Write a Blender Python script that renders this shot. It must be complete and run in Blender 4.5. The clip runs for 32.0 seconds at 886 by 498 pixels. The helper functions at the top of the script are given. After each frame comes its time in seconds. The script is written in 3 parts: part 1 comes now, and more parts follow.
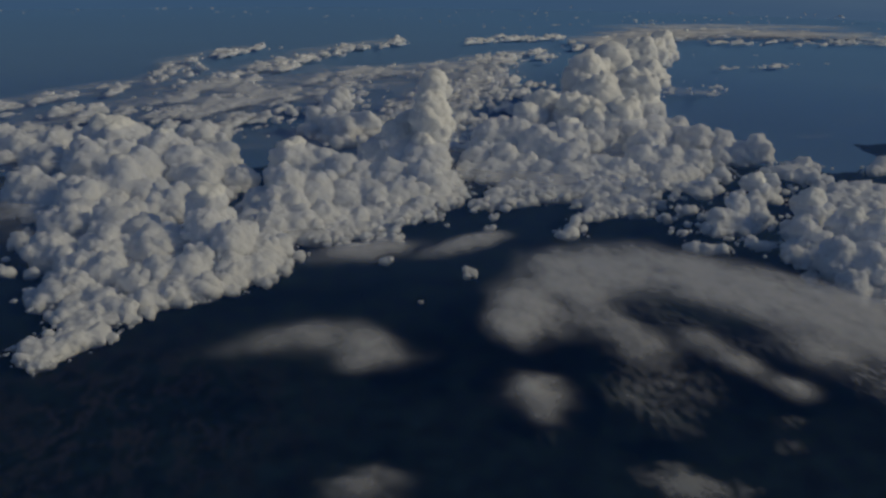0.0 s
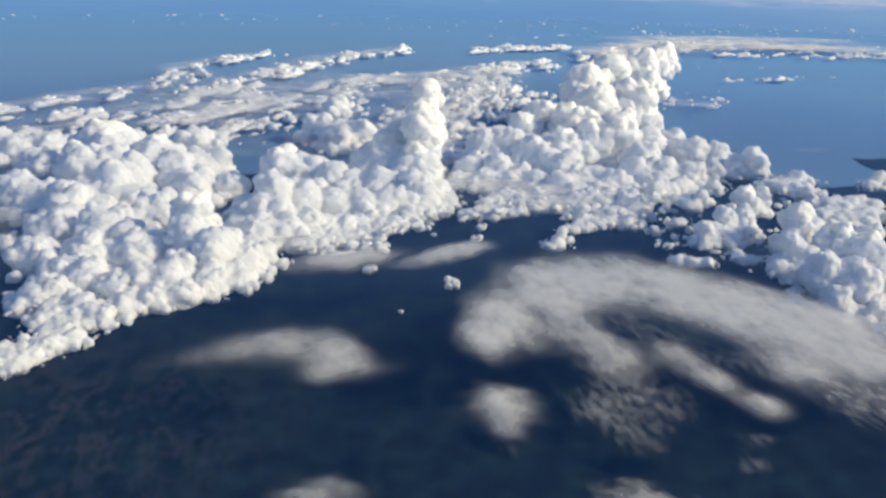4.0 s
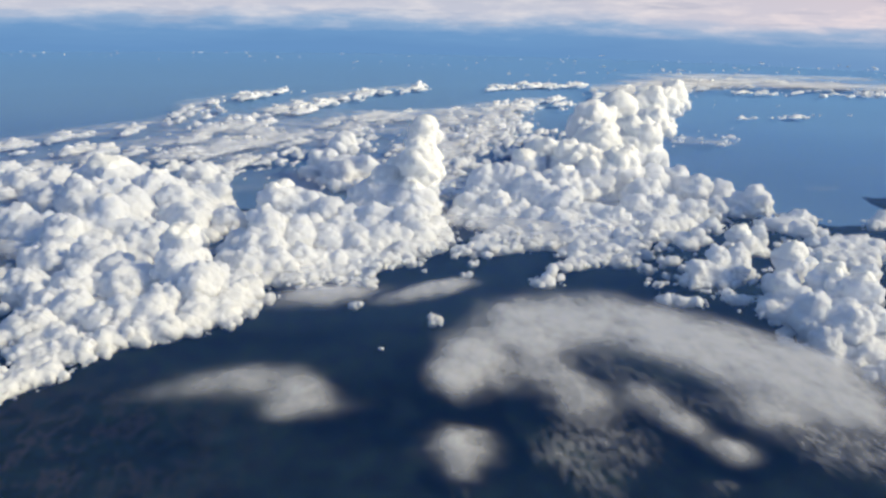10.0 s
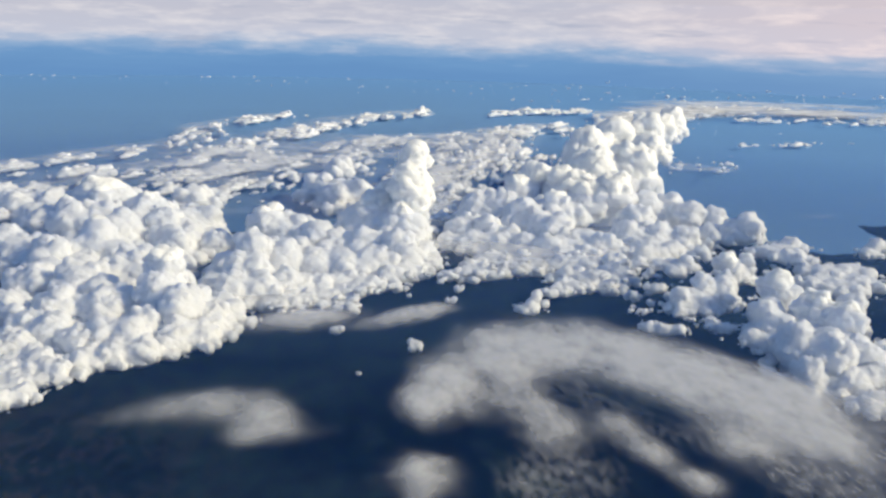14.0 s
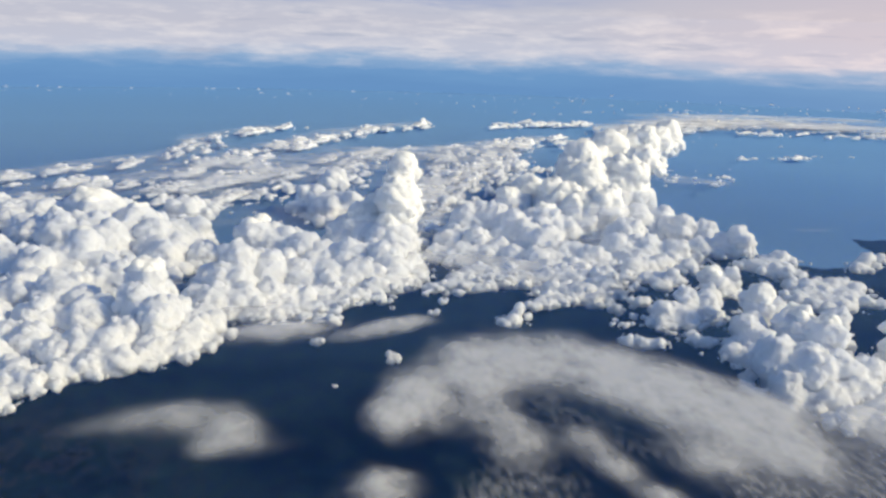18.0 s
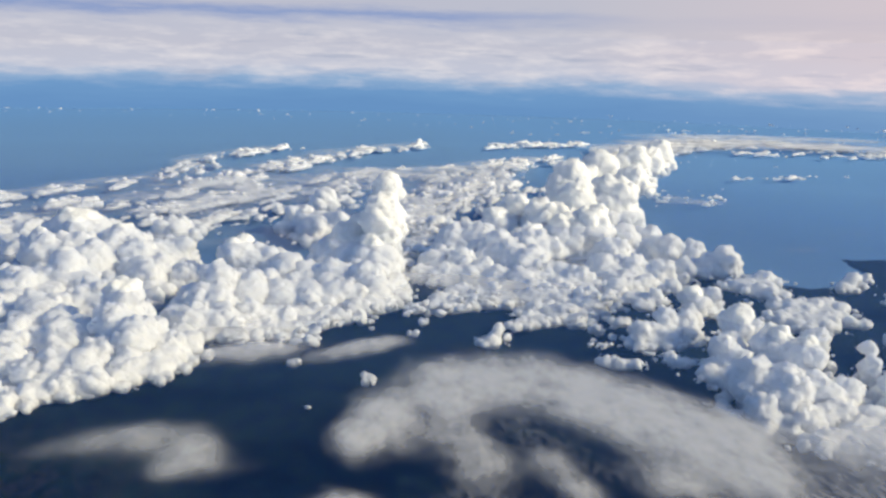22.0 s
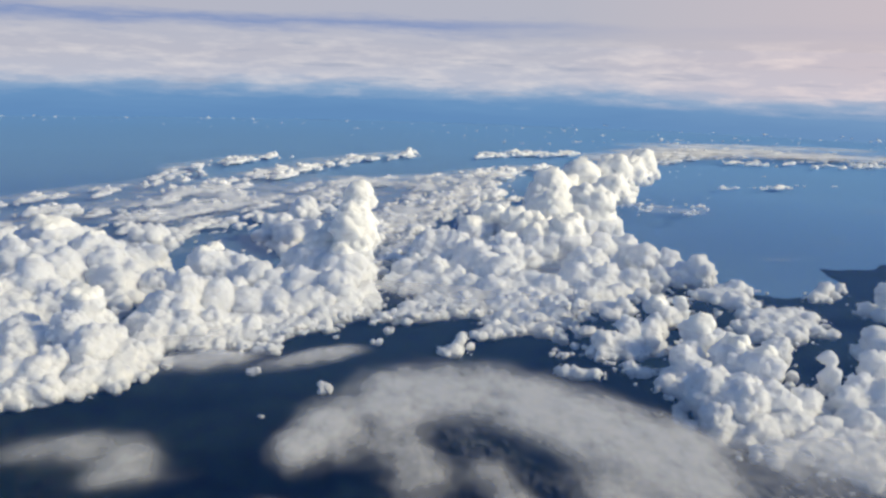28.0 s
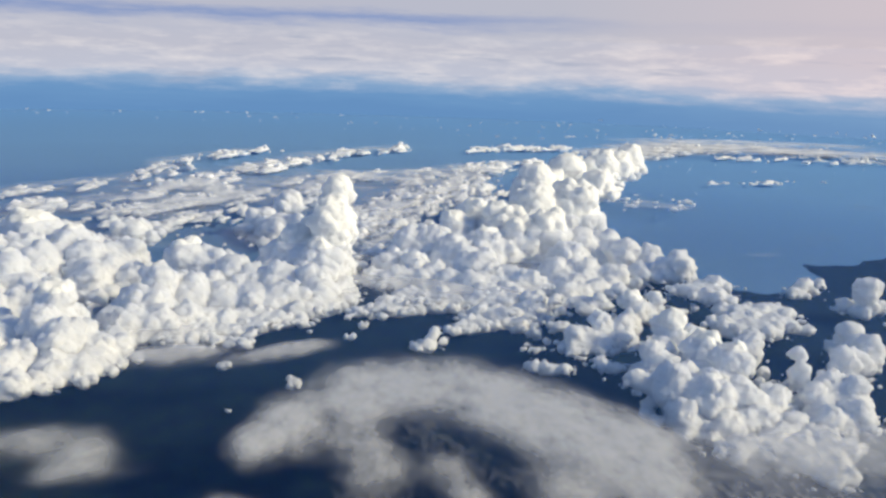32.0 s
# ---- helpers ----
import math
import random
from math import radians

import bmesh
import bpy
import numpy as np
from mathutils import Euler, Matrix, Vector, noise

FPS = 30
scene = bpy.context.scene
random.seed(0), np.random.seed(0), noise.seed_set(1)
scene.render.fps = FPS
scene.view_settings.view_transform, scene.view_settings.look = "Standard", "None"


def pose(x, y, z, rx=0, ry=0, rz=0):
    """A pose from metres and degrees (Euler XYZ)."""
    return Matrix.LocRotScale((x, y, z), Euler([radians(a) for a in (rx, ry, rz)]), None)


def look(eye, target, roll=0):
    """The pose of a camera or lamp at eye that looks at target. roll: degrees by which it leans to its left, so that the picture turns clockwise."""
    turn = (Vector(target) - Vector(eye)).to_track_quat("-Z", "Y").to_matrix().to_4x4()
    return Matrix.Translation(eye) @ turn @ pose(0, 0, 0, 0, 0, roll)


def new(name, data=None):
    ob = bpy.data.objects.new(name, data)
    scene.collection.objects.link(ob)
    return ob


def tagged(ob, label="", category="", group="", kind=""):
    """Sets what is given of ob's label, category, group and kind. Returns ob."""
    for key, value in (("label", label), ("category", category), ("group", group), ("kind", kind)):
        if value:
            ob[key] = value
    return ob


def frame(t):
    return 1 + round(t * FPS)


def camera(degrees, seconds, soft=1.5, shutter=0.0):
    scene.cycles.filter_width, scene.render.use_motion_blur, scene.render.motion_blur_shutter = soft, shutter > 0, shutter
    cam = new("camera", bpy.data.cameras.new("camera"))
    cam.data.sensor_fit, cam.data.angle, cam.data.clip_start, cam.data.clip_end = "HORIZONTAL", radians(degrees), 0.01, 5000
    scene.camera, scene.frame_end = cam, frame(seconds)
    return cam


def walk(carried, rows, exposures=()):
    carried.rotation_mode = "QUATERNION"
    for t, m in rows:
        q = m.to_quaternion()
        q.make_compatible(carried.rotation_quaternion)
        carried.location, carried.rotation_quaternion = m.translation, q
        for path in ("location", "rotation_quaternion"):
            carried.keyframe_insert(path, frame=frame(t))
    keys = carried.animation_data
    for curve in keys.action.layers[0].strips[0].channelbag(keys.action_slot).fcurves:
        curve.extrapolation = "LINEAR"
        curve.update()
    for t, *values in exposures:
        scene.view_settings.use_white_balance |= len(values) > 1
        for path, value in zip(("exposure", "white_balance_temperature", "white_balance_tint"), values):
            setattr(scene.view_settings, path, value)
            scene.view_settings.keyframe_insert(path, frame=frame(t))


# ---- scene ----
cam = camera(55.98, 32.0, soft=2.7)

PATH = [
    (0.0, pose(0.00, 0, 213.11, 70.044, -0.721, -9.718)),
    (0.5, pose(2.30, 0, 213.11, 69.618, -0.904, -9.631)),
    (1.0, pose(4.60, 0, 213.11, 69.424, -1.066, -9.564)),
    (1.5, pose(6.90, 0, 213.11, 69.404, -1.184, -9.478)),
    (2.0, pose(9.20, 0, 213.11, 69.552, -1.342, -9.391)),
    (2.5, pose(11.50, 0, 213.11, 69.803, -1.360, -9.267)),
    (3.0, pose(13.80, 0, 213.11, 70.145, -1.322, -9.131)),
    (3.5, pose(16.10, 0, 213.11, 70.343, -1.250, -8.981)),
    (4.0, pose(18.40, 0, 213.11, 70.613, -1.255, -8.798)),
    (4.5, pose(20.70, 0, 213.11, 70.898, -1.195, -8.648)),
    (6.5, pose(29.90, 0, 213.11, 71.652, -1.174, -7.991)),
    (7.0, pose(32.20, 0, 213.11, 71.790, -1.204, -7.857)),
    (7.5, pose(34.50, 0, 213.11, 71.977, -1.242, -7.688)),
    (8.0, pose(36.80, 0, 213.11, 72.091, -1.200, -7.427)),
    (8.5, pose(39.10, 0, 213.11, 72.230, -1.258, -7.274)),
    (9.0, pose(41.40, 0, 213.11, 72.512, -1.285, -7.176)),
    (9.5, pose(43.70, 0, 213.11, 72.738, -1.340, -7.055)),
    (10.0, pose(46.00, 0, 213.11, 73.022, -1.194, -6.943)),
    (10.5, pose(48.30, 0, 213.11, 73.282, -1.238, -6.838)),
    (11.0, pose(50.60, 0, 213.11, 73.573, -1.288, -6.728)),
    (11.5, pose(52.90, 0, 213.11, 73.852, -1.282, -6.606)),
    (12.0, pose(55.20, 0, 213.11, 74.001, -1.292, -6.501)),
    (12.5, pose(57.50, 0, 213.11, 74.223, -1.310, -6.382)),
    (13.0, pose(59.80, 0, 213.11, 74.425, -1.325, -6.314)),
    (13.5, pose(62.10, 0, 213.11, 74.604, -1.445, -6.295)),
    (14.0, pose(64.40, 0, 213.11, 74.694, -1.531, -6.205)),
    (14.5, pose(66.70, 0, 213.11, 74.805, -1.558, -6.089)),
    (16.5, pose(75.90, 0, 213.11, 74.902, -1.616, -5.825)),
    (17.0, pose(78.20, 0, 213.11, 74.981, -1.597, -5.743)),
    (17.5, pose(80.50, 0, 213.11, 75.255, -1.619, -5.710)),
    (18.0, pose(82.80, 0, 213.11, 75.520, -1.647, -5.646)),
    (18.5, pose(85.10, 0, 213.11, 75.789, -1.649, -5.623)),
    (19.0, pose(87.40, 0, 213.11, 75.937, -1.595, -5.603)),
    (19.5, pose(89.70, 0, 213.11, 76.142, -1.572, -5.550)),
    (20.0, pose(92.00, 0, 213.11, 76.379, -1.592, -5.522)),
    (20.5, pose(94.30, 0, 213.11, 76.537, -1.443, -5.463)),
    (21.0, pose(96.60, 0, 213.11, 76.695, -1.503, -5.450)),
    (21.5, pose(98.90, 0, 213.11, 76.751, -1.514, -5.433)),
    (22.0, pose(101.20, 0, 213.11, 76.909, -1.540, -5.402)),
    (22.5, pose(103.50, 0, 213.11, 77.193, -1.607, -5.355)),
    (23.0, pose(105.80, 0, 213.11, 77.259, -1.559, -5.358)),
    (23.5, pose(108.10, 0, 213.11, 77.287, -1.602, -5.338)),
    (24.0, pose(110.40, 0, 213.11, 77.326, -1.617, -5.338)),
    (24.5, pose(112.70, 0, 213.11, 77.398, -1.660, -5.341)),
    (25.0, pose(115.00, 0, 213.11, 77.394, -1.671, -5.315)),
    (25.5, pose(117.30, 0, 213.11, 77.306, -1.571, -5.295)),
    (27.5, pose(126.50, 0, 213.11, 77.485, -1.648, -5.284)),
    (28.0, pose(128.80, 0, 213.11, 77.506, -1.663, -5.306)),
    (28.5, pose(131.10, 0, 213.11, 77.532, -1.718, -5.294)),
    (29.0, pose(133.40, 0, 213.11, 77.500, -1.683, -5.325)),
    (29.5, pose(135.70, 0, 213.11, 77.451, -1.742, -5.319)),
    (30.0, pose(138.00, 0, 213.11, 77.443, -1.744, -5.344)),
    (30.5, pose(140.30, 0, 213.11, 77.490, -1.797, -5.439)),
    (31.0, pose(142.60, 0, 213.11, 77.375, -1.673, -5.415)),
    (31.5, pose(144.90, 0, 213.11, 77.200, -1.686, -5.390)),
    (32.0, pose(147.20, 0, 213.11, 77.146, -1.834, -5.371)),
]
walk(cam, PATH, exposures=[(0.0, -1.8, 6650, 9), (0.3, -1.45, 6650, 9), (0.6, -1.1, 6650, 9), (0.9, -0.75, 6650, 9), (1.2, -0.42, 6650, 9), (1.5, -0.13, 6650, 9), (1.8, 0.06, 6650, 9), (22.0, 0.05, 6650, 9), (23.5, -0.09, 6650, 9), (31.0, -0.09, 6650, 9), (32.0, 0.0, 6650, 9)])

# The whole place stands at one fiftieth of its true size, so that the distance fits the camera's range.
EARTH = 171000.0


def drop(x, y):
    """How far the curved ground lies below the level plane."""
    return (x * x + y * y) / (2 * EARTH)


# ---- light ----
SUN = Vector((0.84, -0.24, 0.49)).normalized()
world = bpy.data.worlds.new("sky")
scene.world = world
world.use_nodes = True
wn, wl = world.node_tree.nodes, world.node_tree.links
sky = wn.new("ShaderNodeTexSky")
sky.sky_type = "NISHITA"
sky.sun_disc = False
sky.sun_elevation = math.asin(SUN.z)
sky.sun_rotation = math.atan2(SUN.x, SUN.y)
sky.altitude = 3000
wl.new(sky.outputs[0], wn["Background"].inputs[0])
wn["Background"].inputs[1].default_value = 0.14
lamp = bpy.data.lights.new("sun", "SUN")
lamp.energy, lamp.angle, lamp.color = 3.75, radians(6.0), (1.0, 0.88, 0.59)
sun = new("sun", lamp)
sun.matrix_world = look((400, -300, 600), Vector((400, -300, 600)) - SUN)


# ---- materials ----
def material(name):
    m = bpy.data.materials.new(name)
    m.use_nodes = True
    m.node_tree.nodes.clear()
    return m, m.node_tree.nodes, m.node_tree.links


def node(nodes, kind, **values):
    n = nodes.new(kind)
    for key, value in values.items():
        n.inputs[key.replace("_", " ")].default_value = value
    return n


def noise_node(nodes, links, scale, detail=6.0, rough=0.55, stretch=(1, 1, 1), offset=(0, 0, 0)):
    co = nodes.new("ShaderNodeNewGeometry")
    mp = nodes.new("ShaderNodeMapping")
    mp.inputs["Scale"].default_value = stretch
    mp.inputs["Location"].default_value = offset
    n = node(nodes, "ShaderNodeTexNoise", Scale=scale, Detail=detail, Roughness=rough)
    links.new(co.outputs["Position"], mp.inputs[0])
    links.new(mp.outputs[0], n.inputs["Vector"])
    return n.outputs[0]


def ramp(nodes, links, source, stops):
    r = nodes.new("ShaderNodeValToRGB")
    while len(r.color_ramp.elements) < len(stops):
        r.color_ramp.elements.new(0.5)
    for e, (p, c) in zip(r.color_ramp.elements, stops):
        e.position, e.color = p, (*c, 1) if len(c) == 3 else c
    links.new(source, r.inputs[0])
    return r.outputs[0]


def calc(nodes, links, op, a, b, c=None, clamp=False):
    n = nodes.new("ShaderNodeMath")
    n.operation, n.use_clamp = op, clamp
    for i, v in enumerate((a, b, c)):
        if v is None:
            continue
        if isinstance(v, (int, float)):
            n.inputs[i].default_value = v
        else:
            links.new(v, n.inputs[i])
    return n.outputs[0]


def cloud_material(name, tint, grain, reach, relief=0.6):
    """Bright water droplets: light sinks in and spreads before it leaves, over billowing relief."""
    m, n, l = material(name)
    colour = ramp(n, l, noise_node(n, l, grain * 0.3, 3), [(0.3, tuple(c * 0.96 for c in tint)), (0.7, tint)])
    bump = node(n, "ShaderNodeBump", Strength=relief, Distance=1.6)
    l.new(noise_node(n, l, grain, 8, 0.62), bump.inputs["Height"])
    s, t, mix = n.new("ShaderNodeSubsurfaceScattering"), n.new("ShaderNodeBsdfTranslucent"), n.new("ShaderNodeMixShader")
    s.falloff = "RANDOM_WALK"
    s.inputs["Scale"].default_value = reach
    s.inputs["Radius"].default_value = (1.0, 1.0, 1.0)
    mix.inputs[0].default_value = 0.02
    for k in (s, t):
        l.new(colour, k.inputs["Color"])
        l.new(bump.outputs[0], k.inputs["Normal"])
    l.new(s.outputs[0], mix.inputs[1])
    l.new(t.outputs[0], mix.inputs[2])
    out = n.new("ShaderNodeOutputMaterial")
    l.new(mix.outputs[0], out.inputs[0])
    return m


def veil_material(name, tint, scale, stretch, low, high, most, detail=7.0, rough=0.55, keep=0.5):
    """Thin cloud: as dense as the sheet's own thickness, broken up by a drifting grain."""
    m, n, l = material(name)
    a = n.new("ShaderNodeAttribute")
    a.attribute_name = "thickness"
    grain = noise_node(n, l, scale, detail, rough, stretch)
    f = calc(n, l, "MULTIPLY_ADD", grain, 2 * (1 - keep), keep)
    dens = calc(n, l, "MULTIPLY", a.outputs["Fac"], f)
    mr = n.new("ShaderNodeMapRange")
    mr.interpolation_type = "SMOOTHSTEP"
    for key, v in (("From Min", low), ("From Max", high), ("To Min", 0.0), ("To Max", most)):
        mr.inputs[key].default_value = v
    l.new(dens, mr.inputs["Value"])
    d, t, body = n.new("ShaderNodeBsdfDiffuse"), n.new("ShaderNodeBsdfTranslucent"), n.new("ShaderNodeMixShader")
    d.inputs[0].default_value = t.inputs[0].default_value = (*tint, 1)
    body.inputs[0].default_value = 0.08
    l.new(d.outputs[0], body.inputs[1])
    l.new(t.outputs[0], body.inputs[2])
    clear, mix = n.new("ShaderNodeBsdfTransparent"), n.new("ShaderNodeMixShader")
    l.new(mr.outputs[0], mix.inputs[0])
    l.new(clear.outputs[0], mix.inputs[1])
    l.new(body.outputs[0], mix.inputs[2])
    out = n.new("ShaderNodeOutputMaterial")
    l.new(mix.outputs[0], out.inputs[0])
    return m


CUMULUS = cloud_material("cumulus", (0.99, 0.99, 0.99), 0.35, 9.0, 0.4)
NEAR_CUMULUS = cloud_material("near cumulus", (0.99, 0.99, 0.99), 0.6, 6.0, 0.4)
FAR_CUMULUS = cloud_material("far cumulus", (0.985, 0.985, 0.99), 0.12, 7.0, 0.35)

STRATUS = veil_material("stratus veil", (0.985, 0.965, 0.93), 0.065, (1, 0.55, 1), 0.14, 1.05, 0.62, 10, 0.68, 0.0)
SOFT_STRATUS = veil_material("smooth stratus veil", (0.985, 0.965, 0.93), 0.06, (1, 0.7, 1), 0.05, 1.4, 0.62, 7, 0.62, 0.2)
WISP = veil_material("wisps", (0.96, 0.94, 0.91), 0.15, (0.9, 0.7, 1), 0.30, 0.8, 0.42, 7, 0.62, 0.0)
RIPPLE = veil_material("rippled wisps", (0.97, 0.95, 0.92), 0.24, (1.3, 0.5, 1), 0.22, 0.9, 0.36, 4, 0.55, 0.0)
SEA_WISP = veil_material("wisps over the sea", (0.95, 0.94, 0.95), 0.016, (0.6, 1.4, 1), 0.42, 1.15, 0.7, 9, 0.7, 0.0)
MIST = veil_material("low mist", (0.95, 0.95, 0.95), 0.035, (1, 0.8, 1), 0.25, 1.2, 0.6, 7, 0.6, 0.15)
FAR_WISP = veil_material("far wisps", (0.95, 0.95, 0.96), 0.03, (0.7, 0.7, 1), 0.48, 1.25, 0.45, 8, 0.72, 0.0)


def land_material():
    m, n, l = material("wooded land")
    base = ramp(n, l, noise_node(n, l, 0.06, 10, 0.72), [(0.36, (0.0015, 0.004, 0.004)), (0.5, (0.005, 0.013, 0.010)), (0.66, (0.013, 0.028, 0.020))])
    fields = noise_node(n, l, 0.07, 11, 0.74, (1.0, 0.55, 1), (31, 7, 0))
    place = n.new("ShaderNodeNewGeometry")
    away = n.new("ShaderNodeVectorMath")
    away.operation = "DISTANCE"
    away.inputs[1].default_value = (-95, 365, 2)
    l.new(place.outputs["Position"], away.inputs[0])
    valley = node(n, "ShaderNodeMapRange", From_Min=120.0, From_Max=25.0)
    l.new(away.outputs["Value"], valley.inputs["Value"])
    farmed = calc(n, l, "MULTIPLY_ADD", valley.outputs[0], 0.8, 0.03)
    mask = calc(n, l, "MULTIPLY", ramp(n, l, fields, [(0.495, (0, 0, 0)), (0.525, (1, 1, 1)), (0.54, (1, 1, 1)), (0.57, (0.1, 0.1, 0.1))]), farmed)
    mix = n.new("ShaderNodeMixRGB")
    mix.inputs[2].default_value = (0.052, 0.044, 0.032, 1)
    l.new(mask, mix.inputs[0])
    l.new(base, mix.inputs[1])
    p = node(n, "ShaderNodeBsdfPrincipled", Roughness=0.95)
    p.inputs["Specular IOR Level"].default_value = 0.1
    l.new(mix.outputs[0], p.inputs["Base Color"])
    out = n.new("ShaderNodeOutputMaterial")
    l.new(p.outputs[0], out.inputs[0])
    return m


def water_material():
    m, n, l = material("sea water")
    base = ramp(n, l, noise_node(n, l, 0.0035, 5, 0.6, (0.6, 1.5, 1)), [(0.35, (0.010, 0.045, 0.12)), (0.65, (0.014, 0.065, 0.16))])
    p = node(n, "ShaderNodeBsdfPrincipled", Roughness=0.42, IOR=1.33)
    place = n.new("ShaderNodeNewGeometry")
    away = n.new("ShaderNodeVectorMath")
    away.operation = "DISTANCE"
    away.inputs[1].default_value = (560, 850, -3)
    l.new(place.outputs["Position"], away.inputs[0])
    near = node(n, "ShaderNodeMapRange", From_Min=170.0, From_Max=40.0)
    l.new(away.outputs["Value"], near.inputs["Value"])
    shoal = n.new("ShaderNodeMixRGB")
    shoal.inputs[2].default_value = (0.16, 0.36, 0.38, 1)
    sand = ramp(n, l, noise_node(n, l, 0.018, 6, 0.6, (0.6, 1.6, 1)), [(0.38, (0, 0, 0)), (0.62, (1, 1, 1))])
    l.new(calc(n, l, "MULTIPLY", near.outputs[0], sand), shoal.inputs[0])
    l.new(base, shoal.inputs[1])
    l.new(shoal.outputs[0], p.inputs["Base Color"])
    bump = node(n, "ShaderNodeBump", Strength=0.25, Distance=1.0)
    l.new(noise_node(n, l, 0.25, 4), bump.inputs["Height"])
    l.new(bump.outputs[0], p.inputs["Normal"])
    out = n.new("ShaderNodeOutputMaterial")
    l.new(p.outputs[0], out.inputs[0])
    return m


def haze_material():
    """Blue airlight put into a diffuse colour, as opaque as the sheet's thickness."""
    m, n, l = material("painted airlight")
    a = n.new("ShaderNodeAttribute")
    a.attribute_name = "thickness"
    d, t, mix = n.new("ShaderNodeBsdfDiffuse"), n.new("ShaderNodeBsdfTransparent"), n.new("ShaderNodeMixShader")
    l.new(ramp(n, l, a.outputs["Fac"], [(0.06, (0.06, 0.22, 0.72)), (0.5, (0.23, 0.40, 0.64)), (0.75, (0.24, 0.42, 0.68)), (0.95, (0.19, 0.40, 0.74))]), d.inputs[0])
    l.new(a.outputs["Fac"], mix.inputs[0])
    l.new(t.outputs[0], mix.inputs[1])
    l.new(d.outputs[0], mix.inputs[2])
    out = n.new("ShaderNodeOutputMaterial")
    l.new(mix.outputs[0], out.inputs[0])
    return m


def distance_material():
    """Far air where sea and sky meet: it glows, paler upwards, with drawn-out streaks of thin cloud."""
    m, n, l = material("glowing far air")
    co, sep = n.new("ShaderNodeNewGeometry"), n.new("ShaderNodeSeparateXYZ")
    l.new(co.outputs["Position"], sep.inputs[0])
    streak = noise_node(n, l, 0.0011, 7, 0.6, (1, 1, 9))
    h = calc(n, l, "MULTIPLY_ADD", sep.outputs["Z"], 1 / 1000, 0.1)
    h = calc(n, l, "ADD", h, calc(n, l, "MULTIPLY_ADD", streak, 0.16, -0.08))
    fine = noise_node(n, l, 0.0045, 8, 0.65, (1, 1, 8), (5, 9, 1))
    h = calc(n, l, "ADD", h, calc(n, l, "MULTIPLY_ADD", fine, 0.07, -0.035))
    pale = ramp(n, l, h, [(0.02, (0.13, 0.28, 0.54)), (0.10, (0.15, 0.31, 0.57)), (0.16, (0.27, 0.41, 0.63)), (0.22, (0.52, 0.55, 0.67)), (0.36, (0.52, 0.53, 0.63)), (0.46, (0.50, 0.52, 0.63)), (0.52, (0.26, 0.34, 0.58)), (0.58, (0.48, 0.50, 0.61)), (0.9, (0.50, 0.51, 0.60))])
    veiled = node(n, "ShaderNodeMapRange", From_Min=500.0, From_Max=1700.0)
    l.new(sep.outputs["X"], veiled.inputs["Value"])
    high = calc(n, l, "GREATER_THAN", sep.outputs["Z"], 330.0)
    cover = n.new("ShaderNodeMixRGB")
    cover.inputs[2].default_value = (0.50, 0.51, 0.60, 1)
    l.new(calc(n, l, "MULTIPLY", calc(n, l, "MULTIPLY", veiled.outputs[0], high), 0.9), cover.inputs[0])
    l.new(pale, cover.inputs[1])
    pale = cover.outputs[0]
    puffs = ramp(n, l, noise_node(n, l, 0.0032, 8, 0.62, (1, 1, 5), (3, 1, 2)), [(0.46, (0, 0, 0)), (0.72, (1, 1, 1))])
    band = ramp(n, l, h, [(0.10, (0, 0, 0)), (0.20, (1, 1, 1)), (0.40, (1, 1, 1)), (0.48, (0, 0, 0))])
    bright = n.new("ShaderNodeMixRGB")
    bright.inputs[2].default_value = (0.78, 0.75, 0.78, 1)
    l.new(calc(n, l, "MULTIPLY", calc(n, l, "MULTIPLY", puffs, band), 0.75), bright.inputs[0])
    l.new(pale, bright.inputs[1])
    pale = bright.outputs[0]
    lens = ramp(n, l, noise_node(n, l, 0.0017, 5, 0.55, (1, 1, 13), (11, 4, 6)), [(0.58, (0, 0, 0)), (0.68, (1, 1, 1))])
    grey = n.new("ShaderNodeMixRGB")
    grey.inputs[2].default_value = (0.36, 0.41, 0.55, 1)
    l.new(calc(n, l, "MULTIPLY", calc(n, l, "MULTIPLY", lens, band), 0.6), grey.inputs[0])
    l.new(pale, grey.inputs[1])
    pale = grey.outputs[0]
    # The sun's glow painted into the colour: warmer and brighter towards +x.
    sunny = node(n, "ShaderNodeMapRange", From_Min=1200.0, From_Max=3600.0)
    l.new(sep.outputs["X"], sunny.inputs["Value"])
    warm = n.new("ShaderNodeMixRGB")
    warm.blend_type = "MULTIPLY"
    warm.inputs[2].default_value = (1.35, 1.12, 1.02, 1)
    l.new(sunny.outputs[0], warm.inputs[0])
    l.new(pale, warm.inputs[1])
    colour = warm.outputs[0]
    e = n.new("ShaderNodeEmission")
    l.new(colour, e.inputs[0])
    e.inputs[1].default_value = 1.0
    out = n.new("ShaderNodeOutputMaterial")
    l.new(e.outputs[0], out.inputs[0])
    return m


LAND, WATER, PAINTED_HAZE, FAR_AIR = land_material(), water_material(), haze_material(), distance_material()


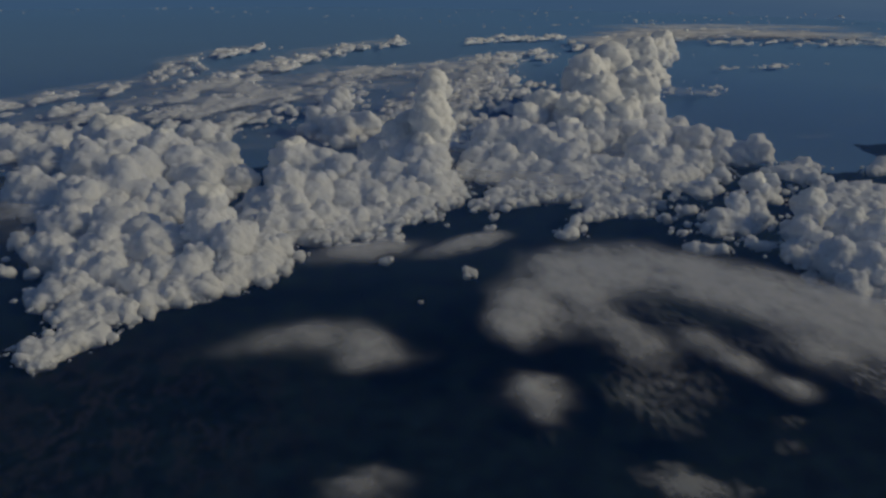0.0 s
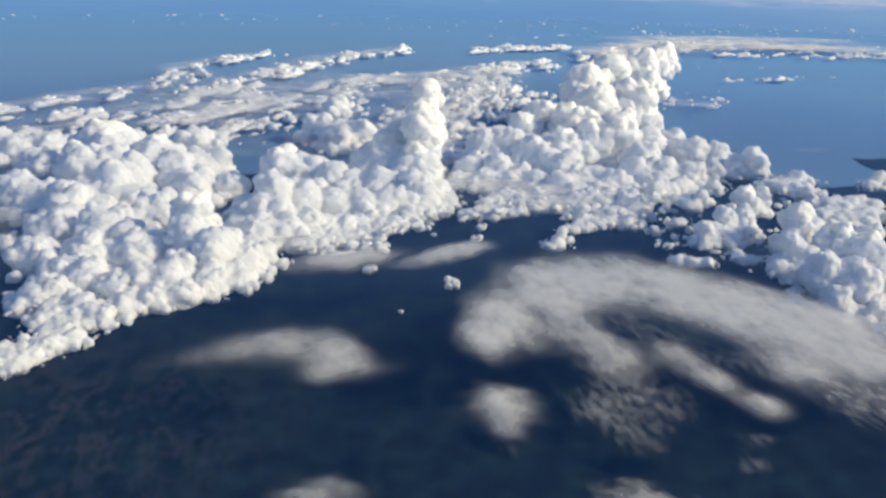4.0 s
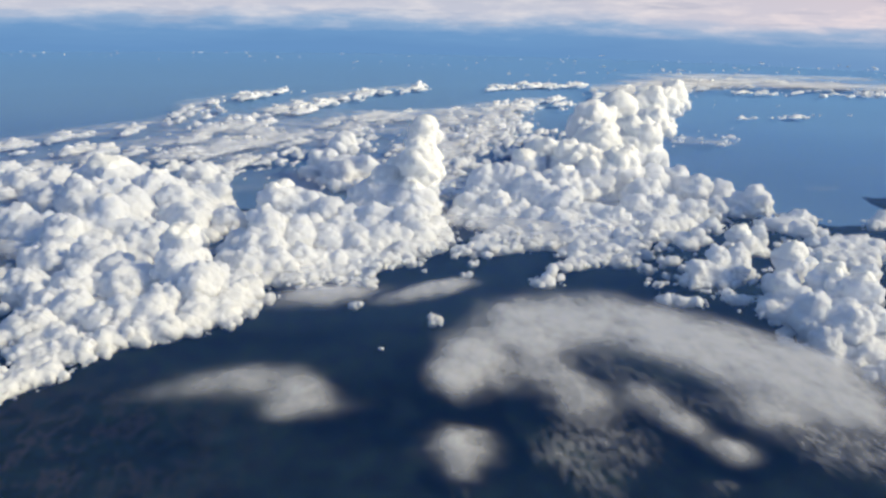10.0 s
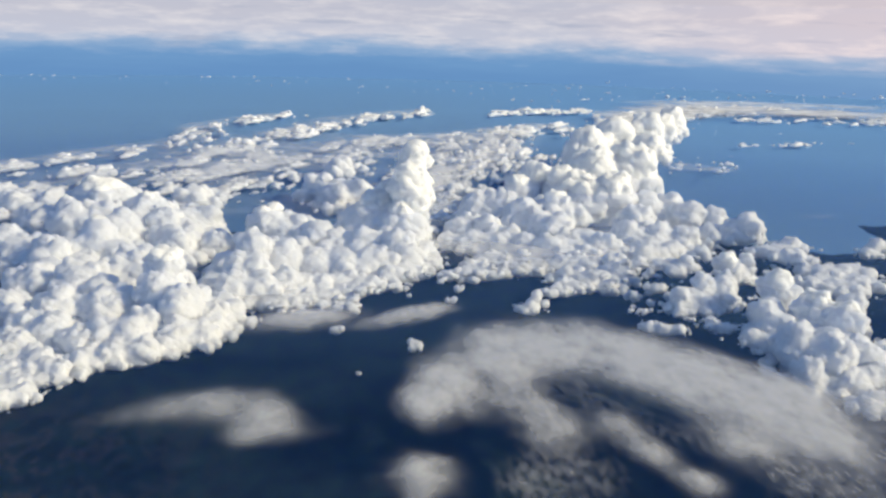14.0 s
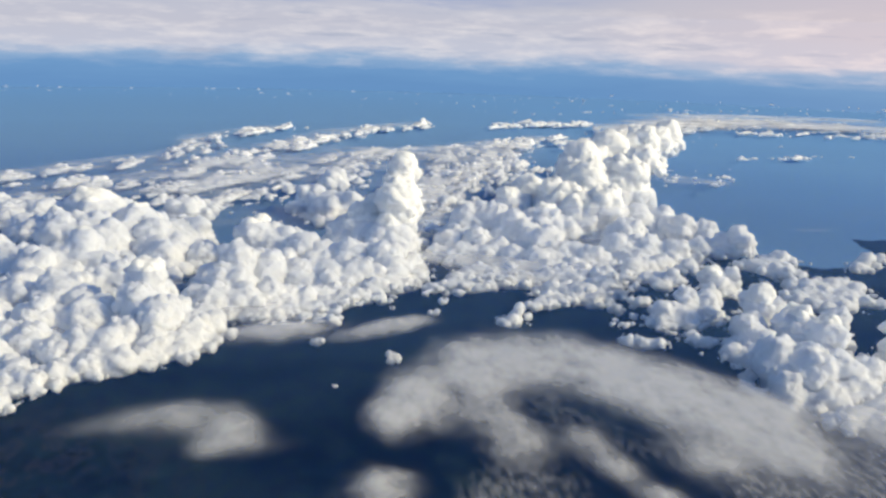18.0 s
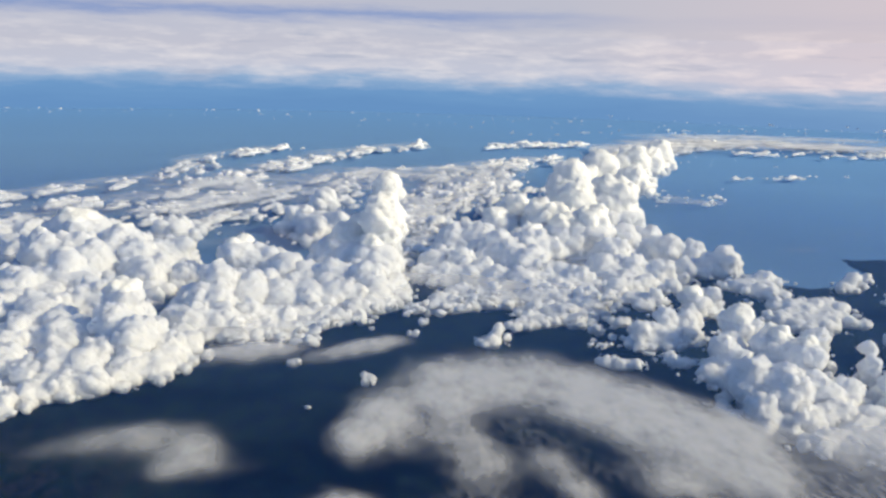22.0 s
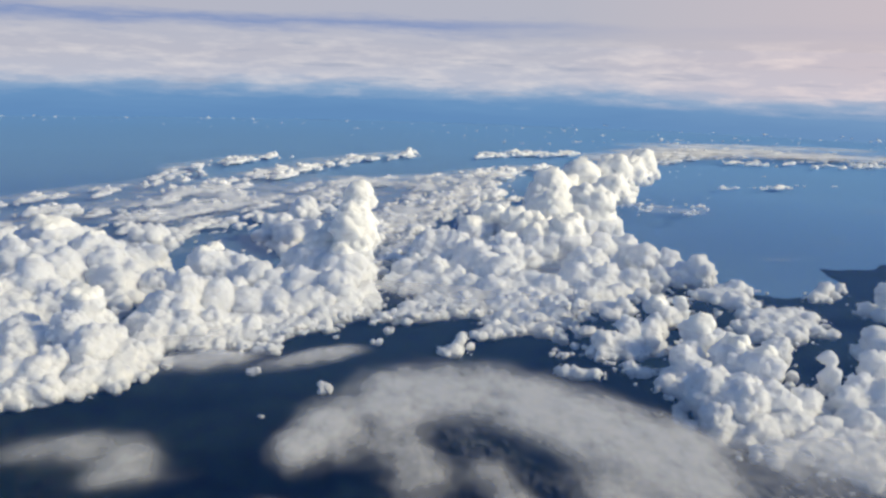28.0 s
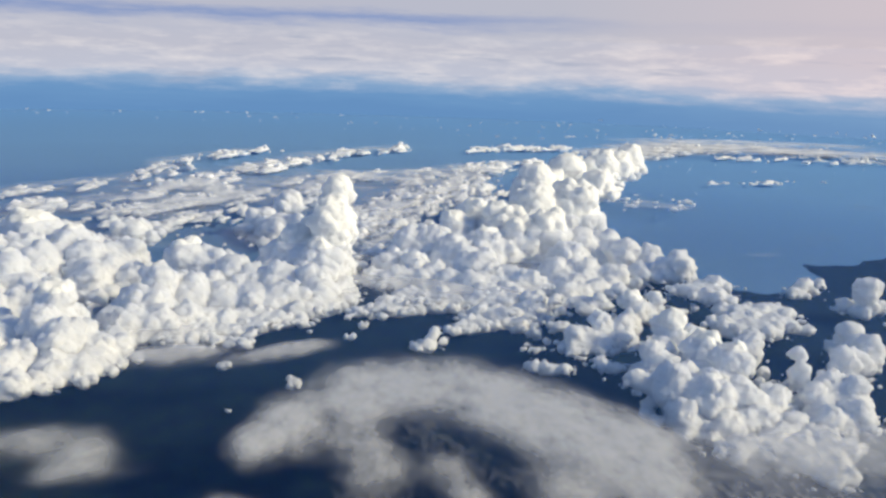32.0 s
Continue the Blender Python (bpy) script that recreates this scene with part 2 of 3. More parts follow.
# ---- meshes ----
def mesh_of(name, verts, faces, mat, smooth=True):
    me = bpy.data.meshes.new(name)
    verts, faces = np.asarray(verts, np.float32), np.asarray(faces, np.int32)
    k = faces.shape[1]
    me.vertices.add(len(verts))
    me.vertices.foreach_set("co", verts.ravel())
    me.loops.add(faces.size)
    me.loops.foreach_set("vertex_index", faces.ravel())
    me.polygons.add(len(faces))
    me.polygons.foreach_set("loop_start", np.arange(0, faces.size, k, dtype=np.int32))
    me.polygons.foreach_set("use_smooth", np.full(len(faces), smooth))
    me.update(calc_edges=True)
    me.materials.append(mat)
    return me


def part(name, me, parent, label=""):
    ob = new(name, me)
    ob.parent = parent
    return tagged(ob, label)


def wave(x, y, scale, seed, octaves=4):
    """Smooth random relief about zero, from turned sine waves."""
    r = np.random.RandomState(seed)
    total = 0.0
    for o in range(octaves):
        for _ in range(4):
            a, p = r.uniform(0, 2 * np.pi, 2)
            k = 2 ** o / scale * r.uniform(0.7, 1.3)
            total = total + np.sin((x * np.cos(a) + y * np.sin(a)) * k * 2 * np.pi + p) / 2 ** o / 4
    return total


def grid_faces(nx, ny):
    i = np.arange(nx - 1)[None, :] + np.arange(ny - 1)[:, None] * nx
    return np.stack([i, i + 1, i + 1 + nx, i + nx], -1).reshape(-1, 4)


# ---- sea, land, air ----
def disc(radius, lift, rings=140, spokes=160):
    r = radius * (np.arange(rings + 1) / rings) ** 1.6
    a = np.arange(spokes + 1) / spokes * 2 * np.pi
    x, y = r[:, None] * np.cos(a)[None], r[:, None] * np.sin(a)[None]
    return np.stack([x, y, lift - drop(x, y)], -1).reshape(-1, 3), grid_faces(spokes + 1, rings + 1)


tagged(new("water", mesh_of("water", *disc(3750, 0.0), WATER)), "blue open sea seen from high above", "sea", kind="structure")

gx, gy = np.meshgrid(np.arange(-1000, 1601, 8.0), np.arange(-200, 1101, 8.0))
shore = np.interp(gx, [-1000, 300, 480, 540, 590, 632, 646, 662, 705, 780, 1600], [860, 850, 800, 765, 772, 805, 890, 884, 890, 922, 1080])
inland = shore - gy + 9 * wave(gx, gy, 90, 5) + 3 * wave(gx, gy, 22, 6)
height = np.clip(inland * 0.15, -3.0, 1.5) + np.clip(inland / 120, 0, 1) * (1.2 + 1.0 * wave(gx, gy, 160, 8, 5))
tagged(new("ground", mesh_of("ground", np.stack([gx, gy, height - drop(gx, gy)], -1).reshape(-1, 3), grid_faces(gx.shape[1], gx.shape[0]), LAND)),
       "dark wooded land with brown clearings and a ragged shore", "land", kind="structure")
# Distance haze painted as a blue sheet: its opacity grows with the distance.
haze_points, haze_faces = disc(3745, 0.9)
haze_mesh = mesh_of("painted_sea_haze", haze_points, haze_faces, PAINTED_HAZE)
distance_haze = np.interp(np.hypot(haze_points[:, 0], haze_points[:, 1]), [500, 900, 1500, 2200, 3500], [0.3, 0.64, 0.77, 0.87, 0.96])
# Denser towards +x: the brighter air on the sun's side, painted in.
distance_haze = distance_haze + 0.16 * np.clip((haze_points[:, 0] - 250) / 500, 0, 1) * (1 - distance_haze) / 0.4
haze_mesh.attributes.new("thickness", "FLOAT", "POINT").data.foreach_set("value", np.clip(distance_haze, 0, 0.95).astype(np.float32))
tagged(new("painted_sea_haze", haze_mesh), "blue sheet over the sea, painting in the distance haze, denser farther out", "haze", kind="structure")
# Blue airlight over the land, painted as a thin diffuse sheet.
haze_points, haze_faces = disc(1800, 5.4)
haze_mesh = mesh_of("painted_land_haze", haze_points, haze_faces, PAINTED_HAZE)
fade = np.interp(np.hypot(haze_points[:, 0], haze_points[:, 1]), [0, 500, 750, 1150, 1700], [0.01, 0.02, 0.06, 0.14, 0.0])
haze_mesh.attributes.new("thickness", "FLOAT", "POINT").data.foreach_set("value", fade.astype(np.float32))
tagged(new("painted_land_haze", haze_mesh), "thin blue sheet over the dark land, painting in the airlight", "haze", kind="structure")

# Second sheet of painted airlight, above the low cloud sheets and their shadows.
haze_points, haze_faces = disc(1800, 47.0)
haze_mesh = mesh_of("painted_air_haze", haze_points, haze_faces, PAINTED_HAZE)
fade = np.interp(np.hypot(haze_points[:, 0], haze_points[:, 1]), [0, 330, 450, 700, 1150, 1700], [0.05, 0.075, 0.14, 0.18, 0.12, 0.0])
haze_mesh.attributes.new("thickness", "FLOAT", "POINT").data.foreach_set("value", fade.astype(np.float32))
tagged(new("painted_air_haze", haze_mesh), "thin blue sheet in the air over the land, painting in the airlight", "haze", kind="structure")

# Ring with the brightness of the far sky painted in as emission.
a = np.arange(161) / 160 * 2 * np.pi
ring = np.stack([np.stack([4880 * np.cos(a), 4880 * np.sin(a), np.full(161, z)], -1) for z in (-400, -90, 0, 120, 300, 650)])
tagged(new("backdrop", mesh_of("backdrop", ring.reshape(-1, 3), grid_faces(161, 6), FAR_AIR)), "glowing backdrop painted as pale hazy air along the far horizon", "horizon", kind="structure")


# ---- billows of cumulus ----
def unit_ball(level):
    bm = bmesh.new()
    bmesh.ops.create_icosphere(bm, subdivisions=level, radius=1.0)
    v = np.array([p.co for p in bm.verts], np.float32)
    f = np.array([[p.index for p in q.verts] for q in bm.faces], np.int32)
    bm.free()
    return v, f


BALL, SMALL_BALL = unit_ball(3), unit_ball(2)


def wave3(v, scale, seed):
    r = np.random.RandomState(seed)
    total = np.zeros(len(v), np.float32)
    for o in range(3):
        for _ in range(4):
            k = r.normal(0, 1, 3)
            k *= 2 ** o / scale * 2 * np.pi * r.uniform(0.7, 1.3) / np.linalg.norm(k)
            total += (np.sin(v @ k + r.uniform(0, 6.28)) / 2 ** o / 3).astype(np.float32)
    return total


def caps(p):
    """Round caps packed through space, 1 at their tops and 0 in the creases between them."""
    cell = np.floor(p).astype(np.int64)
    near = np.full(len(p), 1e-6, np.float32)
    for dx in (-1, 0, 1):
        for dy in (-1, 0, 1):
            for dz in (-1, 0, 1):
                c = cell + (dx, dy, dz)
                h = (c[:, 0] * 73856093) ^ (c[:, 1] * 19349663) ^ (c[:, 2] * 83492791)
                h = (h ^ (h >> 13)) * 1274126177 & 0xFFFFFFFF
                q = np.stack([h & 1023, (h >> 10) & 1023, (h >> 20) & 1023], -1) / 1023.0
                near += np.exp(-14 * ((c + q - p) ** 2).sum(1)).astype(np.float32)
    return np.sqrt(np.clip(1 + np.log(near) / 14, 0, 1.2))


def placed(shape, x, y, z, rx, ry, rz, turn):
    v, f = shape
    c, s = math.cos(turn), math.sin(turn)
    q = v * (rx, ry, rz)
    return np.stack([q[:, 0] * c - q[:, 1] * s + x, q[:, 0] * s + q[:, 1] * c + y, q[:, 2] + z], -1), f


def joined(name, pieces, mat):
    vs, fs, n = [], [], 0
    for v, f in pieces:
        vs.append(v)
        fs.append(f + n)
        n += len(v)
    return mesh_of(name, np.concatenate(vs), np.concatenate(fs), mat)


JOBS = []


def billowing(ob, pieces, voxel, melt, mat, lump):
    """Books a heap of balls, in world places, to be fused into ob's one billowing skin."""
    JOBS.append((ob, pieces, voxel, melt, mat, lump))


def empty_part(name, parent):
    """A part that is filled when the heaps are fused."""
    ob = new(name, bpy.data.meshes.new(name))
    ob.parent = parent
    return ob


def fuse_all():
    """Fuses each heap into one skin, smooths it and raises round caps of three sizes on it."""
    heaps = []
    for ob, pieces, voxel, melt, mat, lump in JOBS:
        heap = new("heap", joined("heap", pieces, mat))
        mod = heap.modifiers.new("fuse", "REMESH")
        mod.mode, mod.voxel_size = "VOXEL", voxel
        heaps.append(heap)
    graph = bpy.context.evaluated_depsgraph_get()
    skins = []
    for heap in heaps:
        got = heap.evaluated_get(graph)
        me = got.to_mesh()
        v = np.empty(len(me.vertices) * 3, np.float32)
        me.vertices.foreach_get("co", v)
        f = np.empty(len(me.loops), np.int32)
        me.loops.foreach_get("vertex_index", f)
        skins.append((v.reshape(-1, 3), f.reshape(-1, 4)))
        got.to_mesh_clear()
    for heap in heaps:
        old = heap.data
        bpy.data.objects.remove(heap)
        bpy.data.meshes.remove(old)
    for (ob, pieces, voxel, melt, mat, lump), (v, f) in zip(JOBS, skins):
        n = len(v)
        pairs = np.concatenate([f[:, [0, 1]], f[:, [1, 2]], f[:, [2, 3]], f[:, [3, 0]]])
        count = np.bincount(pairs[:, 0], minlength=n)[:, None] + 1e-6

        def relax(q, times):
            for _ in range(times):
                mean = np.stack([np.bincount(pairs[:, 0], weights=q[pairs[:, 1], k], minlength=n) for k in range(3)], -1) / count
                q = (0.4 * q + 0.6 * mean).astype(np.float32)
            return q

        def normals(q):
            w = np.cross(q[f[:, 2]] - q[f[:, 0]], q[f[:, 3]] - q[f[:, 1]])
            out = np.stack([np.bincount(f.ravel(), weights=np.repeat(w[:, k], 4), minlength=n) for k in range(3)], -1)
            return (out / (np.linalg.norm(out, axis=1)[:, None] + 1e-9)).astype(np.float32)

        v = relax(v, melt)
        size = lump
        crisp = np.clip(0.8 + 0.9 * wave3(v, lump * 3, 11), 0.4, 1.5)
        step = 0
        while size > 1.35 * voxel:
            up = normals(relax(v, max(1, 4 - step)))
            p = v + 0.35 * size * np.stack([wave3(v, size * 1.6, 7 * step + k) for k in (1, 2, 3)], -1)
            rise = (0.46 + 0.16 * step) * (caps(p / size + 13 * step) - 0.6) + 0.2 * wave3(v, size * 2.0, 40 + step)
            v = v + up * (size * (1 if step == 0 else crisp) * rise)[:, None]
            size, step = size * 0.5, step + 1
        soft = 0.45 * normals(v) + 0.35 * normals(relax(v, 8)) + 0.2 * normals(relax(v, 24))
        soft /= np.linalg.norm(soft, axis=1)[:, None]
        v = v - np.array(ob.matrix_world.translation if ob.parent is None else ob.parent.location, np.float32)
        if not ob.name.startswith("body"):
            ob.data = mesh_of(ob.name, v, f, mat)
            ob.data.normals_split_custom_set_from_vertices(soft)
            continue
        island = np.arange(n)
        while True:
            low = island.copy()
            np.minimum.at(low, pairs[:, 0], island[pairs[:, 1]])
            low = low[low]
            if (low == island).all():
                break
            island = low
        owner, count = np.unique(island[f[:, 0]], return_counts=True)
        for rank, k in enumerate(owner[np.argsort(-count)]):
            g = f[island[f[:, 0]] == k]
            if rank and len(g) < 250:
                break
            used, inverse = np.unique(g, return_inverse=True)
            piece = ob if rank == 0 else empty_part("head", ob.parent)
            piece.data = mesh_of(piece.name, v[used], inverse.reshape(-1, 4), mat)
            piece.data.normals_split_custom_set_from_vertices(soft[used])


def cumulus(label, seed, base, heads, ragged=8, full=0.86, taper=1.1):
    """A heaped cloud: each of its heads (x, y, top, radius) is a core that goes down to the base, grown over with knobs, and smaller knobs on those."""
    rnd = random.Random(seed)
    mx, my = sum(h[0] for h in heads) / len(heads), sum(h[1] for h in heads) / len(heads)
    cloud = tagged(new("cumulus_cloud"), label, "cloud", "heaped cumulus clouds over the coast")
    cloud.location = (mx, my, base - drop(mx, my))
    far = math.hypot(mx - 70, my)
    fine = max(1.3, far * 0.0026)
    pieces, crumbs = [], []

    def ball(x, y, z, r, shape=SMALL_BALL):
        return placed(shape, x, y, z, r * rnd.uniform(0.85, 1.15), r * rnd.uniform(0.85, 1.15), r * rnd.uniform(0.8, 1.1), rnd.uniform(0, 6.28))

    def knobs(x, y, z, rad, n, deep, low=-0.35):
        """A knob with smaller ones bulging from its sides and top."""
        pieces.append(ball(x, y, z, rad, BALL if rad > 8 else SMALL_BALL))
        if not deep or rad < 2 * fine:
            return
        for _ in range(n):
            a, up = rnd.uniform(0, 6.28), rnd.uniform(low, 1.0)
            k = rad * (0.16 + 0.28 * rnd.random() ** 1.8)
            side = math.sqrt(1 - up * up)
            d = rad * rnd.uniform(0.82, 1.02)
            knobs(x + d * side * math.cos(a), y + d * side * math.sin(a), z + d * up * 0.95, k, 9, deep - 1)

    for x, y, top, r in heads:
        rad = r * full * 0.86
        z, ox, oy = top - rad * 1.2, x, y
        while True:
            knobs(ox, oy, z, rad, 30, 2, -0.2)
            z -= rad * 0.55
            rad = max(0.6 * r * full, min(rad * taper * rnd.uniform(0.94, 1.06), r * 0.98))
            ox, oy = x + rnd.uniform(-0.35, 0.35) * r, y + rnd.uniform(-0.35, 0.35) * r
            if z < base + 1:
                break
        for _ in range(9):
            a, u = rnd.uniform(0, 6.28), rnd.uniform(0.85, 1.35)
            k = r * rnd.uniform(0.14, 0.32)
            lift = base + max(0.0, (top - base) * (1.15 - 0.85 * u) * rnd.uniform(0.4, 1.0) - k)
            knobs(x + u * full * 1.2 * r * math.cos(a), y + u * full * 1.2 * r * math.sin(a), lift, k, 10, 1)
        for x2, y2, top2, r2 in heads:
            gap = math.hypot(x2 - x, y2 - y)
            if 0 < gap < 1.6 * (r + r2):
                for _ in range(5):
                    u, k = rnd.uniform(0.2, 0.6), min(r, r2) * rnd.uniform(0.3, 0.6)
                    low = base + (min(top, top2) - base) * rnd.uniform(0.3, 0.85) - k
                    knobs(x + (x2 - x) * u + rnd.uniform(-0.4, 0.4) * k, y + (y2 - y) * u + rnd.uniform(-0.4, 0.4) * k, low, k, 10, 1)
        for _ in range(int(ragged * 1.6)):
            a, d = rnd.uniform(0, 6.28), rnd.uniform(0.95, 1.7) * r
            k = max(0.8, r * rnd.uniform(0.04, 0.13))
            lift = base - drop(x, y) + rnd.uniform(0, 0.55) ** 1.5 * max(4, top - base) * 0.7
            px, py, turn = x + d * math.cos(a), y + d * math.sin(a), rnd.uniform(0, 3.14)
            crumbs.append(placed(SMALL_BALL, px, py, lift, k * rnd.uniform(1.1, 1.9), k * rnd.uniform(0.6, 1.0), k * rnd.uniform(0.35, 0.6), turn))
            for _ in range(8):
                u = rnd.gauss(0, 0.9) * k
                crumbs.append(ball(px + u * math.cos(turn) + rnd.gauss(0, 0.35) * k, py + u * math.sin(turn) + rnd.gauss(0, 0.35) * k, lift + rnd.uniform(0, 0.7) * k, k * rnd.uniform(0.2, 0.5)))
    floor = base - 2.5 - drop(mx, my)
    pieces = [(np.stack([v[:, 0], v[:, 1], np.maximum(v[:, 2], floor + 0.12 * (v[:, 2] - floor))], -1), f) for v, f in pieces if v[:, 2].max() > floor]
    billowing(empty_part("body", cloud), pieces, max(0.74, far * 0.00142), 5, CUMULUS if far > 640 else NEAR_CUMULUS, max(3.4, far * 0.0058))
    scraps = empty_part("ragged_edge", cloud)
    tagged(scraps, "torn scraps of cloud along the base", kind="stuff")
    billowing(scraps, crumbs, max(0.72, far * 0.0014), 2, CUMULUS, 2.6)
    return cloud


cumulus("broad heaped white cumulus in the bank, warm on its sunny side", 1, 6, [(-182, 855, 58, 42.2), (-128, 814, 48, 21.8), (-192, 786, 46, 25.5), (-143, 766, 40, 29.9)])
cumulus("broad heaped white cumulus in the bank, warm on its sunny side", 2, 6, [(-284, 922, 29, 30.3), (-252, 921, 29, 23.3), (-320, 964, 27, 24.8), (-247, 859, 22, 25.1)])
cumulus("broad heaped white cumulus in the bank, warm on its sunny side", 3, 6, [(-112, 951, 31, 26.5), (-107, 787, 38, 30.4), (-79, 807, 36, 25.3), (-87, 733, 32, 25.8)])
cumulus("broad heaped white cumulus in the bank, warm on its sunny side", 4, 6, [(-175, 682, 37, 32.3), (-223, 719, 36, 26.6), (-146, 704, 41, 37.8), (-175, 628, 31, 25.6)])
cumulus("broad heaped white cumulus in the bank, warm on its sunny side", 5, 6, [(-100, 645, 39, 25.3), (-134, 614, 35, 26.8), (-95, 569, 35, 20.7), (-135, 565, 31, 21.0)])
cumulus("lumpy white cumulus with small ragged heads", 6, 6, [(-66, 590, 54, 15.1), (-68, 561, 43, 16.1), (-48, 547, 39, 13.8), (-71, 532, 29, 15.5)])
cumulus("broad heaped white cumulus in the bank, warm on its sunny side", 7, 6, [(-171, 572, 29, 21.6), (-144, 538, 26, 16.3), (-125, 526, 27, 14.2), (-104, 510, 24, 13.4), (-152, 506, 21, 15.6)])
cumulus("lumpy white cumulus with small ragged heads", 8, 6, [(-93, 517, 26, 14.6), (-75, 515, 27, 13.7), (-80, 497, 19, 13.0), (-62, 501, 19, 11.9), (-99, 487, 16, 12.9)])
cumulus("lumpy white cumulus with small ragged heads", 9, 6, [(-44, 560, 33, 16.9), (-28, 555, 26, 14.4), (-46, 525, 23, 14.5), (-30, 529, 19, 12.3), (-51, 512, 16, 11.3), (-16, 563, 21, 11.3)])
cumulus("lumpy white cumulus with small ragged heads", 10, 6, [(-140, 510, 21, 14.1), (-122, 491, 17, 13.2), (-107, 477, 15, 11.7), (-137, 477, 14, 13.0), (-121, 464, 10, 10.2), (-135, 456, 9, 10.1)], full=0.72)
cumulus("lumpy white cumulus with small ragged heads", 11, 6, [(-34, 668, 29, 16.0), (-37, 622, 25, 16.8), (-27, 589, 19, 16.0), (-53, 746, 28, 17.8)])
cumulus("broad heaped white cumulus in the bank, warm on its sunny side", 12, 6, [(-14, 668, 47, 16.8), (-15, 633, 39, 20.0), (-23, 606, 29, 17.2), (-1, 612, 27, 19.4)])
cumulus("broad heaped white cumulus in the bank, warm on its sunny side", 13, 6, [(-9, 745, 50, 21.6), (15, 749, 44, 20.7), (36, 727, 40, 20.1), (10, 675, 37, 23.5)])
cumulus("broad heaped white cumulus in the bank, warm on its sunny side", 14, 6, [(51, 1111, 38, 19.7), (28, 1004, 35, 23.3), (75, 951, 35, 22.2), (49, 947, 31, 29.1)])
cumulus("broad heaped white cumulus in the bank, warm on its sunny side", 15, 6, [(51, 722, 35, 25.0), (78, 715, 39, 23.7), (33, 679, 31, 22.7), (61, 675, 27, 23.5), (90, 685, 29, 22.9)])
cumulus("broad heaped white cumulus in the bank, warm on its sunny side", 16, 6, [(17, 630, 26, 19.9), (39, 637, 19, 18.8), (65, 650, 17, 19.2), (52, 616, 11, 12.2), (10, 603, 16, 15.0), (83, 643, 14, 17.2), (31, 610, 11, 13.0)], full=0.7, taper=0.95)
cumulus("tall leaning white cumulus tower above the bank", 17, 6, [(126, 774, 106, 12.5), (119, 758, 88, 15), (107, 786, 70, 18.3), (90, 765, 58, 23.1), (75, 774, 48, 21.3), (113, 746, 54, 23.6)])
cumulus("broad heaped white cumulus in the bank, warm on its sunny side", 18, 6, [(108, 704, 39, 22.0), (114, 691, 27, 20.3), (98, 665, 17, 16.8), (121, 677, 13, 13.4), (138, 705, 12, 10.0), (132, 724, 22, 14.2)], full=0.7, taper=0.95)
cumulus("towering white cumulus peak with knobbly crown", 19, 52, [(548, 1222, 98, 19), (516, 1180, 92, 20), (479, 1132, 97, 23), (448, 1040, 82, 25)], ragged=3, full=0.98)
cumulus("towering white cumulus peak with knobbly crown", 20, 6, [(425, 1105, 94, 28.3), (371, 1052, 88, 23.8), (393, 940, 83, 30.4), (347, 933, 77, 30.5), (302, 872, 68, 25.9)], full=0.98)
cumulus("broad heaped white cumulus in the bank, warm on its sunny side", 21, 6, [(343, 844, 64, 26.7), (316, 844, 58, 27.7), (280, 819, 48, 29.0), (276, 909, 65, 20.4), (249, 885, 56, 19.8)], full=0.95)
cumulus("broad heaped white cumulus in the bank, warm on its sunny side", 22, 6, [(221, 847, 48, 24.8), (196, 845, 42, 17.6), (242, 805, 42, 28.3), (259, 768, 36, 27.3), (178, 799, 30, 15.6)])
cumulus("broad heaped white cumulus in the bank, warm on its sunny side", 23, 6, [(380, 847, 44, 21.1), (410, 857, 41, 21.6), (421, 823, 38, 19.7), (448, 818, 33, 17.4), (355, 800, 40, 23.4)], full=0.7, taper=0.95)
cumulus("ragged tip of a low white cumulus arm over the shore", 24, 14, [(456, 764, 40, 15.4), (443, 769, 32, 16.6), (419, 771, 26, 19.9), (455, 746, 34, 8.8)], full=0.7, taper=0.95)
cumulus("broad heaped white cumulus in the bank, warm on its sunny side", 25, 6, [(391, 760, 26, 21.7), (365, 768, 30, 25.6), (336, 768, 30, 25.3), (367, 728, 20, 16.4), (333, 711, 22, 18.5)], full=0.7, taper=0.95)
cumulus("broad heaped white cumulus in the bank, warm on its sunny side", 26, 6, [(199, 784, 32, 22.0), (215, 766, 25, 20.6), (184, 762, 23, 18.2), (229, 752, 23, 21.3), (158, 771, 18, 15.1), (173, 759, 18, 13.9)], full=0.7, taper=0.95)
cumulus("broad heaped white cumulus in the bank, warm on its sunny side", 27, 6, [(250, 737, 24, 23.7), (282, 755, 26, 24.5), (302, 739, 26, 22.6), (252, 693, 17, 20.1), (274, 689, 18, 20.1)], full=0.7, taper=0.95)
cumulus("broad heaped white cumulus in the bank, warm on its sunny side", 28, 6, [(299, 686, 21, 19.2), (294, 655, 18, 15.6), (270, 649, 15, 16.3), (274, 630, 11, 12.2), (246, 658, 15, 14.4)], full=0.7, taper=0.95)
cumulus("lumpy white cumulus with small ragged heads", 29, 6, [(219, 716, 16, 18.4), (193, 714, 14, 16.2), (197, 681, 11, 13.7), (169, 696, 12, 11.9), (158, 666, 9, 9.5), (229, 689, 13, 16.9), (178, 671, 9, 10.6)], full=0.7, taper=0.95)
cumulus("small ragged white cumulus beside dark land", 30, 14, [(201, 570, 26, 8.3), (192, 559, 19, 9.0), (232, 614, 21, 12.6), (245, 608, 18, 10.8), (219, 597, 17, 9.6)], full=0.52, taper=0.9)
